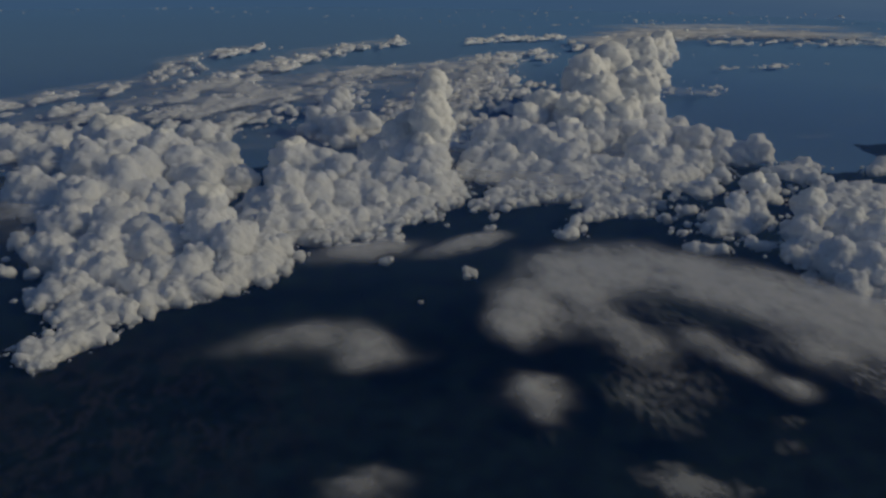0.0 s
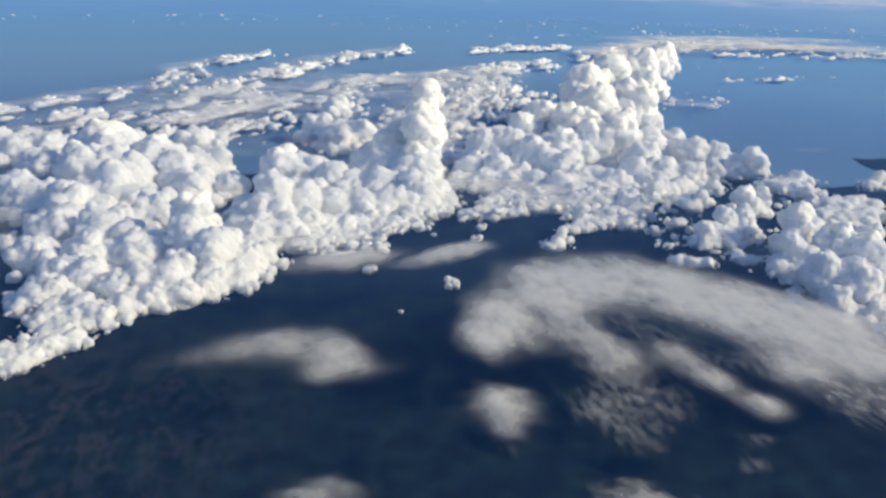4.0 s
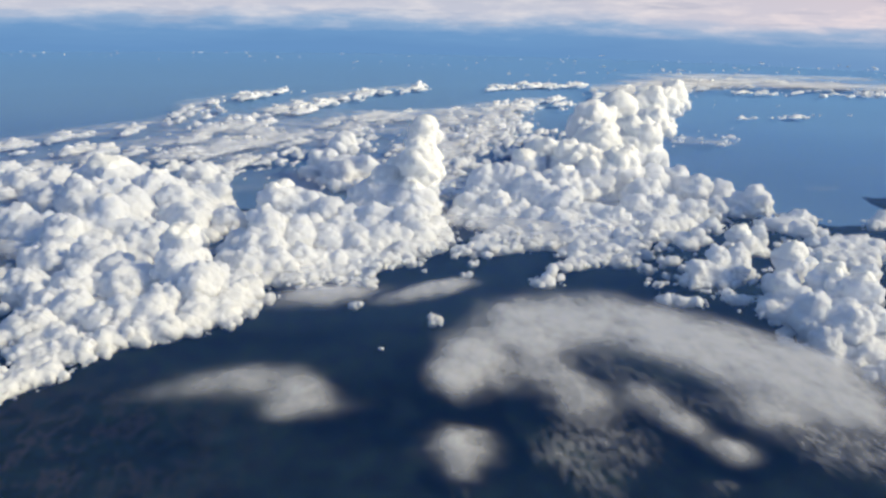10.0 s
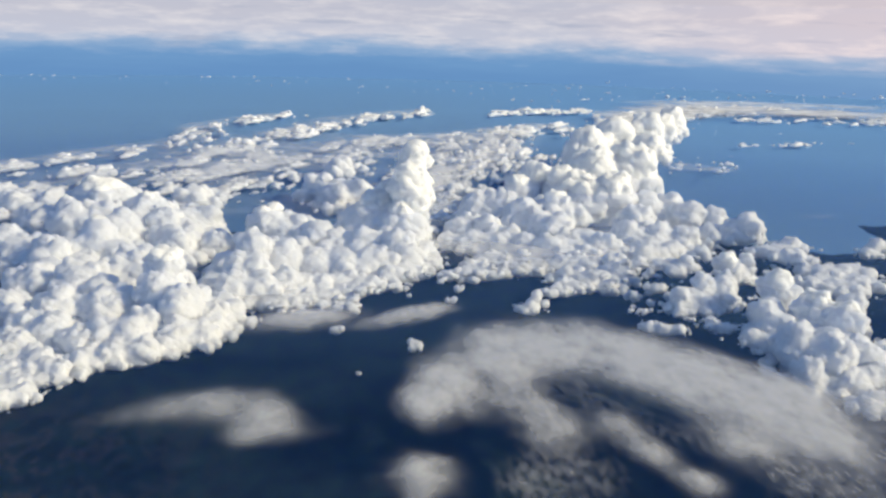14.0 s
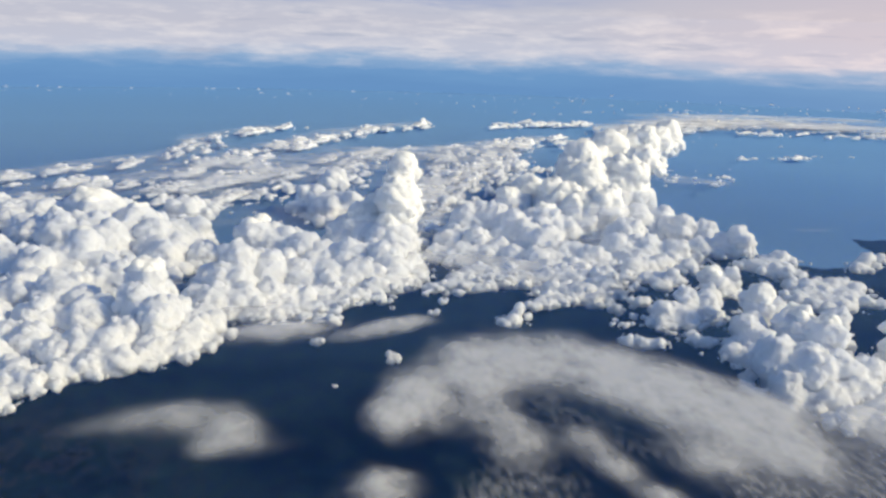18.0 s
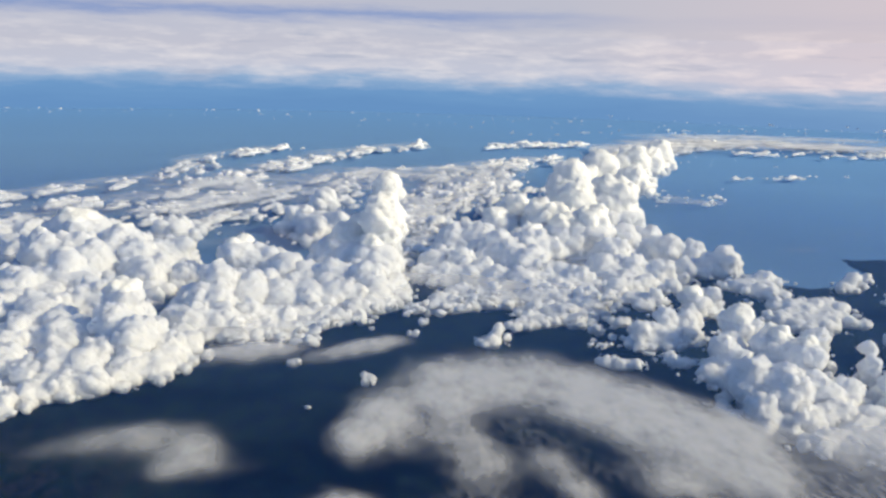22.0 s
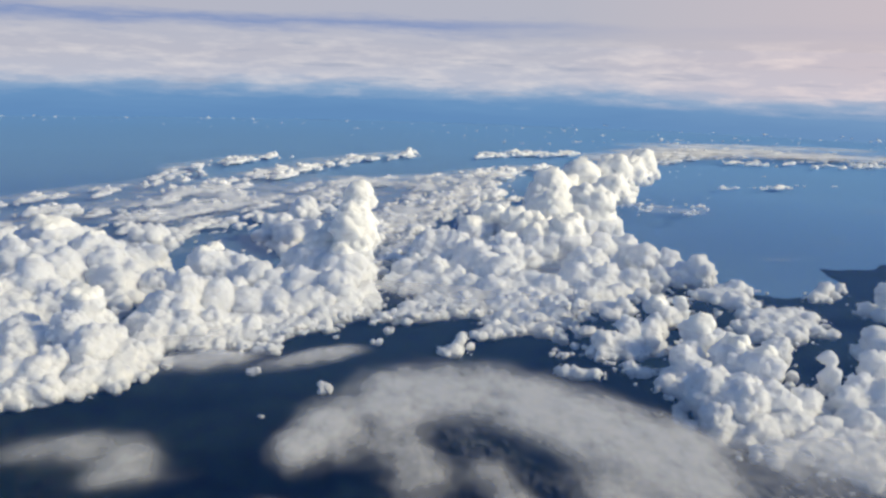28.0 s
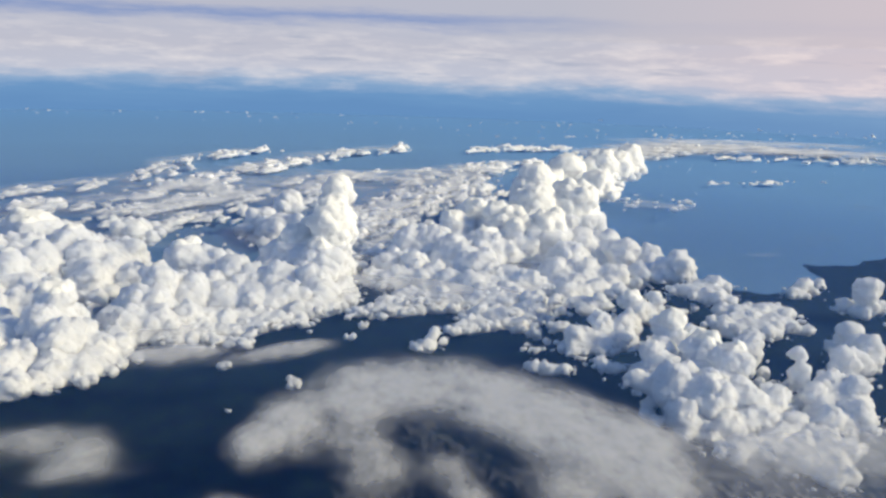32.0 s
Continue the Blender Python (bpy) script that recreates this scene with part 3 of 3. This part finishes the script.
cumulus("small broken white cumulus over dark land", 31, 24, [(325, 637, 29, 10.6), (339, 631, 34, 11.5), (365, 663, 34, 11.2), (294, 577, 27, 9.7), (324, 614, 27, 8.4)], full=0.52, taper=0.9)
cumulus("lumpy white cumulus with small ragged heads", 32, 24, [(347, 575, 52, 14.3), (370, 591, 47, 10.2), (313, 541, 46, 15.0), (292, 527, 41, 12.2), (327, 540, 41, 16.0), (307, 527, 35, 13.9)], full=0.52, taper=0.9)
cumulus("lumpy white cumulus with small ragged heads", 33, 24, [(458, 685, 35, 17.5), (432, 668, 30, 13.8), (421, 676, 30, 9.6), (448, 649, 30, 13.6)], full=0.52, taper=0.9)
cumulus("lumpy white cumulus with small ragged heads", 34, 24, [(353, 512, 57, 18.0), (328, 478, 47, 13.1), (368, 513, 45, 13.4), (336, 474, 41, 15.5), (315, 465, 33, 11.3), (331, 455, 33, 15.1)], full=0.52, taper=0.9)
cumulus("small broken white cumulus over dark land", 35, 24, [(276, 486, 29, 6.1), (302, 496, 29, 8.6), (311, 490, 27, 6.3), (258, 492, 29, 6.8)], full=0.52, taper=0.9)
cumulus("small broken white cumulus over dark land", 36, 6, [(-116, 448, 13, 9.5), (-126, 440, 13, 10.5), (-136, 431, 11, 10.5), (-141, 418, 8, 8.0), (-148, 434, 13, 11.6)], full=0.66)
cumulus("bulging bright white cumulus dome with shaded flank", 37, 14, [(365, 483, 51, 19.5), (375, 465, 49, 16.9), (330, 442, 45, 14.4), (403, 503, 43, 13.6), (348, 435, 43, 19.9), (371, 440, 37, 16.3)], full=0.7, taper=0.95)
cumulus("lumpy white cumulus with small ragged heads", 38, 14, [(394, 445, 31, 12.5), (376, 422, 27, 14.7), (353, 416, 27, 16.9), (328, 421, 31, 13.4)], full=0.7, taper=0.95)
cumulus("broad heaped white cumulus in the bank, warm on its sunny side", 39, 18, [(455, 626, 28, 22.4), (485, 632, 26, 19.0), (433, 598, 24, 15.9), (475, 598, 22, 16.3), (444, 577, 22, 16.5), (491, 588, 20, 9.6)], full=0.52, taper=0.9)
cumulus("lumpy white cumulus with small ragged heads", 40, 18, [(545, 691, 32, 13.3), (573, 714, 26, 8.1), (532, 683, 26, 8.8)], full=0.52, taper=0.9)
cumulus("small upright white cumulus knob", 41, 18, [(422, 472, 45, 7.8), (422, 465, 37, 8.5)], full=0.52, taper=0.9)
cumulus("broad heaped white cumulus in the bank, warm on its sunny side", 42, 14, [(579, 649, 44, 21.6), (503, 548, 38, 16.5), (457, 481, 41, 13.8), (489, 504, 43, 17.2)], full=0.52, taper=0.9)
cumulus("lumpy white cumulus with small ragged heads", 43, 14, [(437, 458, 35, 17.0), (447, 448, 35, 15.4), (419, 445, 31, 14.2), (435, 425, 29, 16.3), (416, 421, 27, 15.2)], full=0.52, taper=0.9)
cumulus("lumpy white cumulus with small ragged heads", 44, 14, [(395, 421, 24, 14.2), (372, 402, 21, 13.5), (389, 395, 19, 15.0), (408, 391, 21, 15.2), (348, 392, 21, 12.4), (385, 368, 17, 14.3)], full=0.52, taper=0.9)


def cloudlet(x, y, z, r, seed):
    rnd = random.Random(seed)
    cloud = tagged(new("cloudlet", bpy.data.meshes.new("cloudlet")), "tiny lone white puff drifting over dark land", "cloud", "lone puffs over the land")
    cloud.location = (x, y, z)
    bpy.context.view_layer.update()
    heap = [placed(BALL, x + rnd.uniform(-0.9, 0.9) * r, y + rnd.uniform(-0.6, 0.6) * r, z + rnd.uniform(-0.3, 0.5) * r, k, k, k, 0) for k in [r * (0.18 + 0.4 * rnd.random() ** 1.5) for _ in range(18)]]
    billowing(cloud, heap, 0.4, 4, CUMULUS, r * 0.9)


cloudlet(106, 499, 11, 4.2, 1)
cloudlet(56, 546, 5, 3.2, 2)
cloudlet(275, 576, 16, 4.6, 3)
cloudlet(140, 590, 10, 3.2, 4)
cloudlet(150, 620, 10, 3.0, 5)
cloudlet(70, 473, 4, 1.6, 6)


# ---- distant streets of small cumulus ----
def street(label, seed, x, y, turn, length, width, count, size, base=10.0, flat=0.55, name="cumulus_street", voxel=0.0):
    """A long band of low drifting puffs, gathered into lumps along its middle."""
    rnd = random.Random(seed)
    c, s = math.cos(radians(turn)), math.sin(radians(turn))
    pieces = []
    for _ in range(int(count * 1.1)):
        u = rnd.uniform(-0.5, 0.5) * length
        v = rnd.gauss(0, 0.26) * width + width * 0.3 * math.sin(u / length * 9 + seed)
        r = 0.66 * size * rnd.uniform(0.25, 1.0) ** 1.4 * (1.1 - 0.9 * abs(u) / length)
        for _ in range(rnd.randint(3, 7)):
            k = r * rnd.uniform(0.2, 0.55)
            pu, pv = u + rnd.gauss(0, 0.8) * r, v + rnd.gauss(0, 0.45) * r
            px, py = x + pu * c - pv * s, y + pu * s + pv * c
            z = base - drop(px, py) + r * flat * rnd.uniform(0, 1.0)
            pieces.append(placed(BALL, px, py, z, k * rnd.uniform(1.2, 2.8), k * rnd.uniform(0.7, 1.2), k * rnd.uniform(0.6, 1.1) * flat * 1.6, rnd.uniform(-0.3, 0.3) + radians(turn)))
    ob = tagged(new(name, bpy.data.meshes.new(name)), label, "cloud", "distant cloud streets", kind="stuff")
    ob.location = (x, y, base - drop(x, y))
    bpy.context.view_layer.update()
    billowing(ob, pieces, voxel or max(1.8, y * 0.0016), 2, FAR_CUMULUS, size * 0.5)


street("loose scatter of small white puffs over dark land", 41, 350, 640, 20, 170, 90, 60, 7, base=18.0, flat=0.9, name="cumulus_scraps", voxel=0.7)
street("loose scatter of small white puffs over dark land", 42, 305, 535, 25, 110, 60, 28, 5, base=24.0, flat=0.9, name="cumulus_scraps", voxel=0.6)
street("loose scatter of small white puffs over dark land", 43, 165, 668, 12, 130, 36, 40, 7, base=10.0, flat=0.9, name="cumulus_scraps", voxel=0.8)
street("loose scatter of small white puffs under the bank", 44, 60, 595, 30, 110, 36, 34, 6, base=10.0, flat=0.9, name="cumulus_scraps", voxel=0.7)
street("broken white puffs filling the gap between towers", 45, 170, 960, 30, 240, 110, 90, 12, base=12.0, flat=0.8, name="cumulus_scraps", voxel=1.3)
street("broken white puffs filling the gap between towers", 46, 120, 850, 40, 160, 70, 60, 10, base=12.0, flat=0.8, name="cumulus_scraps", voxel=1.2)
street("small torn puffs over the sea beside the tower", 47, 560, 1180, 10, 170, 100, 34, 9, base=20.0, flat=0.6, name="cumulus_scraps", voxel=1.6)


def ridge(label, seed, points, width, size, dense=1.0, base=8.0, flat=0.6):
    """A drawn-out street of small heaps along a bent line, with flat bases and torn sides."""
    rnd = random.Random(seed)
    pieces = []
    for (x0, y0), (x1, y1) in zip(points, points[1:]):
        length = math.hypot(x1 - x0, y1 - y0)
        c, s = (x1 - x0) / length, (y1 - y0) / length
        for _ in range(int(length * width / size ** 2 * 0.62 * dense)):
            u, v = rnd.uniform(-0.02, 1.02) * length, rnd.gauss(0, 0.4) * width
            r = size * (0.22 + 0.78 * rnd.random() ** 2.2) * math.exp(-(v / width) ** 2)
            turn = math.atan2(s, c) + rnd.uniform(-0.35, 0.35)
            px, py = x0 + u * c - v * s, y0 + u * s + v * c
            low = base - drop(px, py)
            pieces.append(placed(SMALL_BALL, px, py, low, r * rnd.uniform(1.1, 2.4), r * rnd.uniform(0.35, 0.7), r * 0.3 * flat, turn))
            for _ in range(11):
                k = r * (0.12 + 0.22 * rnd.random() ** 1.5)
                du, dv = rnd.gauss(0, 0.8) * r, rnd.gauss(0, 0.28) * r
                z = low + r * flat * rnd.random() ** 1.5 * 0.9 * max(0.2, 1 - abs(du) / (1.8 * r))
                pieces.append(placed(SMALL_BALL, px + du * math.cos(turn) - dv * math.sin(turn), py + du * math.sin(turn) + dv * math.cos(turn), z, k * rnd.uniform(1.0, 1.7), k, k * rnd.uniform(0.7, 1.0), turn))
    x, y = points[len(points) // 2]
    ob = tagged(new("cumulus_street", bpy.data.meshes.new("cumulus_street")), label, "cloud", "distant cloud streets", kind="stuff")
    ob.location = (x, y, base - drop(x, y))
    bpy.context.view_layer.update()
    billowing(ob, pieces, max(1.7, y * 0.0014), 1, FAR_CUMULUS, max(3.5, y * 0.0035))


def veils(points, width, weight=0.9):
    """Patches of thin veil along a bent line."""
    return [((x0 + x1) / 2, (y0 + y1) / 2, 0.75 * math.hypot(x1 - x0, y1 - y0), width, math.degrees(math.atan2(y1 - y0, x1 - x0)), weight)
            for (x0, y0), (x1, y1) in zip(points, points[1:])]


OUTER_LINE = [(-440, 1110), (-338, 1247), (-228, 1442), (-191, 1760), (-60, 1940)]
INNER_LINE = [(-400, 930), (-292, 1080), (-170, 1280), (-103, 1415), (10, 1720), (232, 2080)]
TORN_LINE = [(-150, 1030), (-90, 1200), (30, 1273), (96, 1438), (170, 1530)]
GAP_LINE = [(60, 860), (150, 1060), (260, 1300), (330, 1520)]
FIELD_LINE = [(189, 1500), (295, 1530), (387, 1630), (530, 1810)]
SEA_LINE = [(680, 1800), (760, 2000), (930, 2160), (1130, 2330)]
ridge("low broken white cloud street beyond the great bank", 11, OUTER_LINE, 60, 21)
ridge("low broken white cloud street beyond the great bank", 12, INNER_LINE, 80, 24, 1.2)
ridge("low broken white cloud street beyond the great bank", 31, [(-400, 850), (-330, 890), (-230, 1010), (-150, 1130), (-60, 1330)], 90, 22, 1.2)
ridge("torn thin white cloud street behind the bank", 35, TORN_LINE, 110, 18, 1.2, flat=0.45)
ridge("torn thin white cloud street behind the bank", 36, [(-200, 880), (-135, 930), (-84, 1000), (-13, 1110), (61, 1230)], 80, 18, 1.3, flat=0.6)
ridge("broken white cloud field behind the towers", 16, [(130, 900), (220, 1140), (345, 1380)], 150, 17, 1.5, flat=0.8)
ridge("broken white cloud field behind the towers", 33, GAP_LINE, 120, 17, 1.4, flat=0.7)
ridge("broken white cloud field behind the towers", 18, FIELD_LINE, 110, 20, 1.3, flat=0.5)
ridge("wispy white cloud street over blue sea", 13, [(388, 2020), (520, 2110), (665, 2150)], 90, 24, 1.1, flat=0.45)
ridge("long ragged cloud line over the open sea", 19, SEA_LINE, 170, 24, 1.1, flat=0.55)
ridge("long ragged cloud line over the open sea", 20, [(1000, 2250), (1358, 2300), (1500, 2150), (1900, 2050)], 240, 22, 0.6, flat=0.4)
ridge("long ragged cloud line over the open sea", 28, [(1040, 1960), (1300, 2050), (1600, 1960)], 150, 18, 0.5, flat=0.35)
ridge("small flat cloud over the open sea", 21, [(800, 1500), (900, 1520), (1000, 1565)], 26, 12, 1.0, flat=0.5)
street("scattered scraps of cloud over the sea", 22, 640, 1300, 10, 170, 130, 16, 7, flat=0.5)
street("scattered scraps of cloud over the sea", 23, 1050, 1750, 0, 500, 300, 22, 8, flat=0.4)
street("scattered scraps of cloud over the sea", 34, 700, 1700, 0, 300, 200, 26, 9, flat=0.4)
street("faint rows of tiny far clouds near the horizon", 24, -900, 3350, 0, 2400, 400, 60, 10, voxel=3.0)
street("faint rows of tiny far clouds near the horizon", 25, 700, 3050, 0, 2600, 800, 110, 10, voxel=3.0)
street("faint rows of tiny far clouds near the horizon", 26, 1900, 2900, -8, 1600, 600, 70, 11, voxel=3.0)
street("pale scattered clouds far out at sea", 27, 1100, 2550, 0, 1500, 500, 110, 11, flat=0.35, voxel=2.6)
fuse_all()


# ---- thin sheets ----
def sheet(name, label, z, area, cell, blobs, mat, layers, rise=1.5, group="thin cloud sheets", seed=1, curved=True, gap=1.0, wob=0.16, part_name="layer", tilt=0.0, power=1.0):
    """A veil with soft edges: thin layers over one another, each thick where its patches (x, y, rx, ry, turn, weight) lie."""
    x0, x1, y0, y1 = area
    x, y = np.meshgrid(np.arange(x0, x1 + cell, cell), np.arange(y0, y1 + cell, cell))
    size = max(x1 - x0, y1 - y0)
    wx, wy = x + wob * 60 * wave(x, y, size / 4, seed), y + wob * 45 * wave(x, y, size / 4, seed + 1)
    thick = np.zeros_like(x)
    for bx, by, rx, ry, turn, weight in blobs:
        c, s = math.cos(radians(turn)), math.sin(radians(turn))
        u, v = ((wx - bx) * c + (wy - by) * s) / rx, (-(wx - bx) * s + (wy - by) * c) / ry
        thick = thick + (1 - thick / 1.15) * weight * np.exp(-(u * u + v * v) ** power)
    edge = np.minimum(np.minimum(x - x0, x1 - x), np.minimum(y - y0, y1 - y)) / (0.08 * size)
    thick = np.clip(thick, 0, 1.4) * np.clip(edge, 0, 1)
    cloud = tagged(new(name), label, "cloud", group)
    cx, cy = (x0 + x1) / 2, (y0 + y1) / 2
    cloud.location = (cx, cy, z)
    faces = grid_faces(x.shape[1], x.shape[0])
    for k in range(layers):
        t = np.clip(thick - 0.16 * k, 0, 1.25)
        zz = rise * t + gap * k + 0.4 * wave(x, y, 40, seed + 7 + k) + (y - y0) * tilt - (drop(x, y) if curved else 0)
        keep = (t.ravel()[faces].max(1) > 0.03)
        f = faces[keep]
        used, inverse = np.unique(f, return_inverse=True)
        v = np.stack([x - cx, y - cy, zz], -1).reshape(-1, 3)[used]
        me = mesh_of(part_name, v, inverse.reshape(-1, 4), mat)
        me.attributes.new("thickness", "FLOAT", "POINT").data.foreach_set("value", t.ravel()[used].astype(np.float32))
        part(part_name, me, cloud)
    return cloud


sheet("stratus_sheet", "broad smooth grey-white cloud sheet with dark gaps", 36, (40, 480, 210, 530), 2.0,
      [(113, 385, 20, 38, 0, 1.0), (145, 424, 27, 48, 0, 1.0), (177, 435, 25, 41, 0, 0.9), (104, 368, 15, 20, 0, 0.8), (199, 432, 23, 41, 0, 0.65), (220, 423, 25, 39, 0, 0.75), (238, 402, 29, 43, 0, 0.95), (254, 376, 28, 44, 0, 1.0), (266, 347, 24, 44, 0, 1.0), (238, 317, 16, 21, 0, 0.7), (287, 350, 18, 35, 0, 0.85), (276, 317, 15, 25, 0, 0.6), (146, 361, 11, 29, 0, 0.7), (154, 327, 12, 21, 0, 0.7), (183, 337, 15, 16, 0, 0.6), (194, 314, 12, 16, 0, 0.75), (208, 290, 13, 12, 0, 0.7)] + [(345, 345, 45, 40, 0, 0.7), (400, 350, 40, 40, 0, 0.6)], STRATUS, 2, seed=3, wob=0.1)
sheet("stratus_patch", "long smooth patch of grey-white cloud over land", 38, (-110, 75, 310, 410), 1.5,
      [(26, 345, 15, 25, 0, 0.95), (0, 365, 24, 19, 0, 0.85), (-22, 360, 22, 13, 0, 0.4), (-45, 353, 22, 10, 0, 0.2), (50, 335, 18, 9, 0, 0.2)], SOFT_STRATUS, 2, seed=21, wob=0.06)
sheet("stratus_patch", "small smooth lens of grey-white cloud over land", 38, (50, 140, 240, 350), 1.5,
      [(93, 297, 14, 16, 0, 1.0), (92, 278, 10, 11, 0, 0.6)], SOFT_STRATUS, 2, seed=31, wob=0.06)
sheet("stratus_patch", "small faint lens of grey-white cloud over land", 38, (-15, 55, 215, 270), 1.5, [(17, 243, 15, 11, 0, 0.8)], SOFT_STRATUS, 2, seed=41, wob=0.06)
sheet("stratus_patch", "long smooth lens of pale cloud under the bank", 38, (45, 150, 450, 515), 1.2, [(96, 481, 32, 12, 32, 1.1), (112, 490, 20, 10, 32, 0.8)], SOFT_STRATUS, 3, seed=51, wob=0.04)
sheet("stratus_patch", "long smooth lens of pale cloud under the bank", 38, (-15, 95, 440, 515), 1.2, [(36, 478, 38, 17, 12, 1.1)], SOFT_STRATUS, 3, seed=61, wob=0.04)
sheet("stratus_wisps", "rippled thin wisps trailing below the sheet", 34, (20, 470, 190, 490), 2.0,
      [(156, 302, 29, 31, 0, 0.5), (130, 294, 12, 16, 0, 0.33), (180, 384, 22, 39, 0, 0.39), (196, 345, 23, 29, 0, 0.28), (142, 269, 14, 19, 0, 0.28), (219, 328, 16, 23, 0, 0.28), (192, 266, 11, 8, 0, 0.39), (180, 250, 11, 9, 0, 0.45), (246, 299, 14, 23, 0, 0.33), (256, 286, 17, 22, 0, 0.33), (90, 269, 16, 14, 0, 0.28), (140, 356, 20, 29, 0, 0.33)] + [(300, 290, 62, 46, 0, 0.45), (350, 300, 78, 62, 0, 0.5)], RIPPLE, 1, seed=71, wob=0.08)
sheet("stratus_wisps", "loose thin puffs and faint veil over dark land", 32, (0, 300, 170, 440), 2.0,
      [(125, 232, 18, 16, 0, 0.41), (136, 235, 13, 14, 0, 0.41), (155, 227, 14, 11, 0, 0.27), (113, 243, 19, 14, 0, 0.27), (136, 222, 21, 11, 0, 0.32)]
      + [(76, 354, 32, 29, 0, 0.23), (54, 330, 18, 13, 0, 0.23), (71, 262, 16, 18, 0, 0.14)], WISP, 1, seed=75, wob=0.08)
sheet("mist_sheet", "thin white mist lying between the cumulus heads", 14, (-360, 520, 480, 1150), 4.0,
      [(-190, 690, 110, 110, 0, 0.9), (-110, 570, 60, 60, 0, 0.7), (-30, 610, 75, 50, 20, 0.8), (90, 740, 110, 70, 20, 0.9), (300, 820, 120, 120, 0, 0.9), (240, 715, 80, 50, 0, 0.7), (-200, 900, 150, 110, 0, 0.8), (120, 930, 170, 120, 0, 0.7)], MIST, 1, seed=81, gap=4.0, wob=0.3)
sheet("stratus_wisps", "thin drawn-out wisps between the distant cloud streets", 12, (-620, 760, 830, 2220), 9.0,
      veils(OUTER_LINE, 60) + veils(INNER_LINE, 80) + veils(TORN_LINE, 120, 1.0) + veils(GAP_LINE, 120) + veils(FIELD_LINE, 90), FAR_WISP, 1, rise=4, seed=101, wob=0.4)
sheet("stratus_wisps", "thin drawn-out wisps over the open sea", 14, (560, 2000, 1700, 2700), 12.0,
      veils(SEA_LINE, 160) + [(1350, 2160, 420, 190, -4, 1.0), (1500, 2450, 400, 150, 0, 0.8), (1150, 2450, 300, 120, 0, 0.7)], SEA_WISP, 1, rise=4, seed=111, wob=0.6)
sheet("stratus_wisps", "faint wisps lying on the sea off the shore", 6, (460, 1300, 780, 1500), 8.0,
      [(620, 900, 110, 60, 15, 0.5), (760, 1000, 160, 60, 10, 0.45), (600, 1250, 120, 60, 5, 0.7), (950, 1250, 220, 60, 8, 0.5)], SEA_WISP, 1, rise=2, seed=121, wob=0.6)
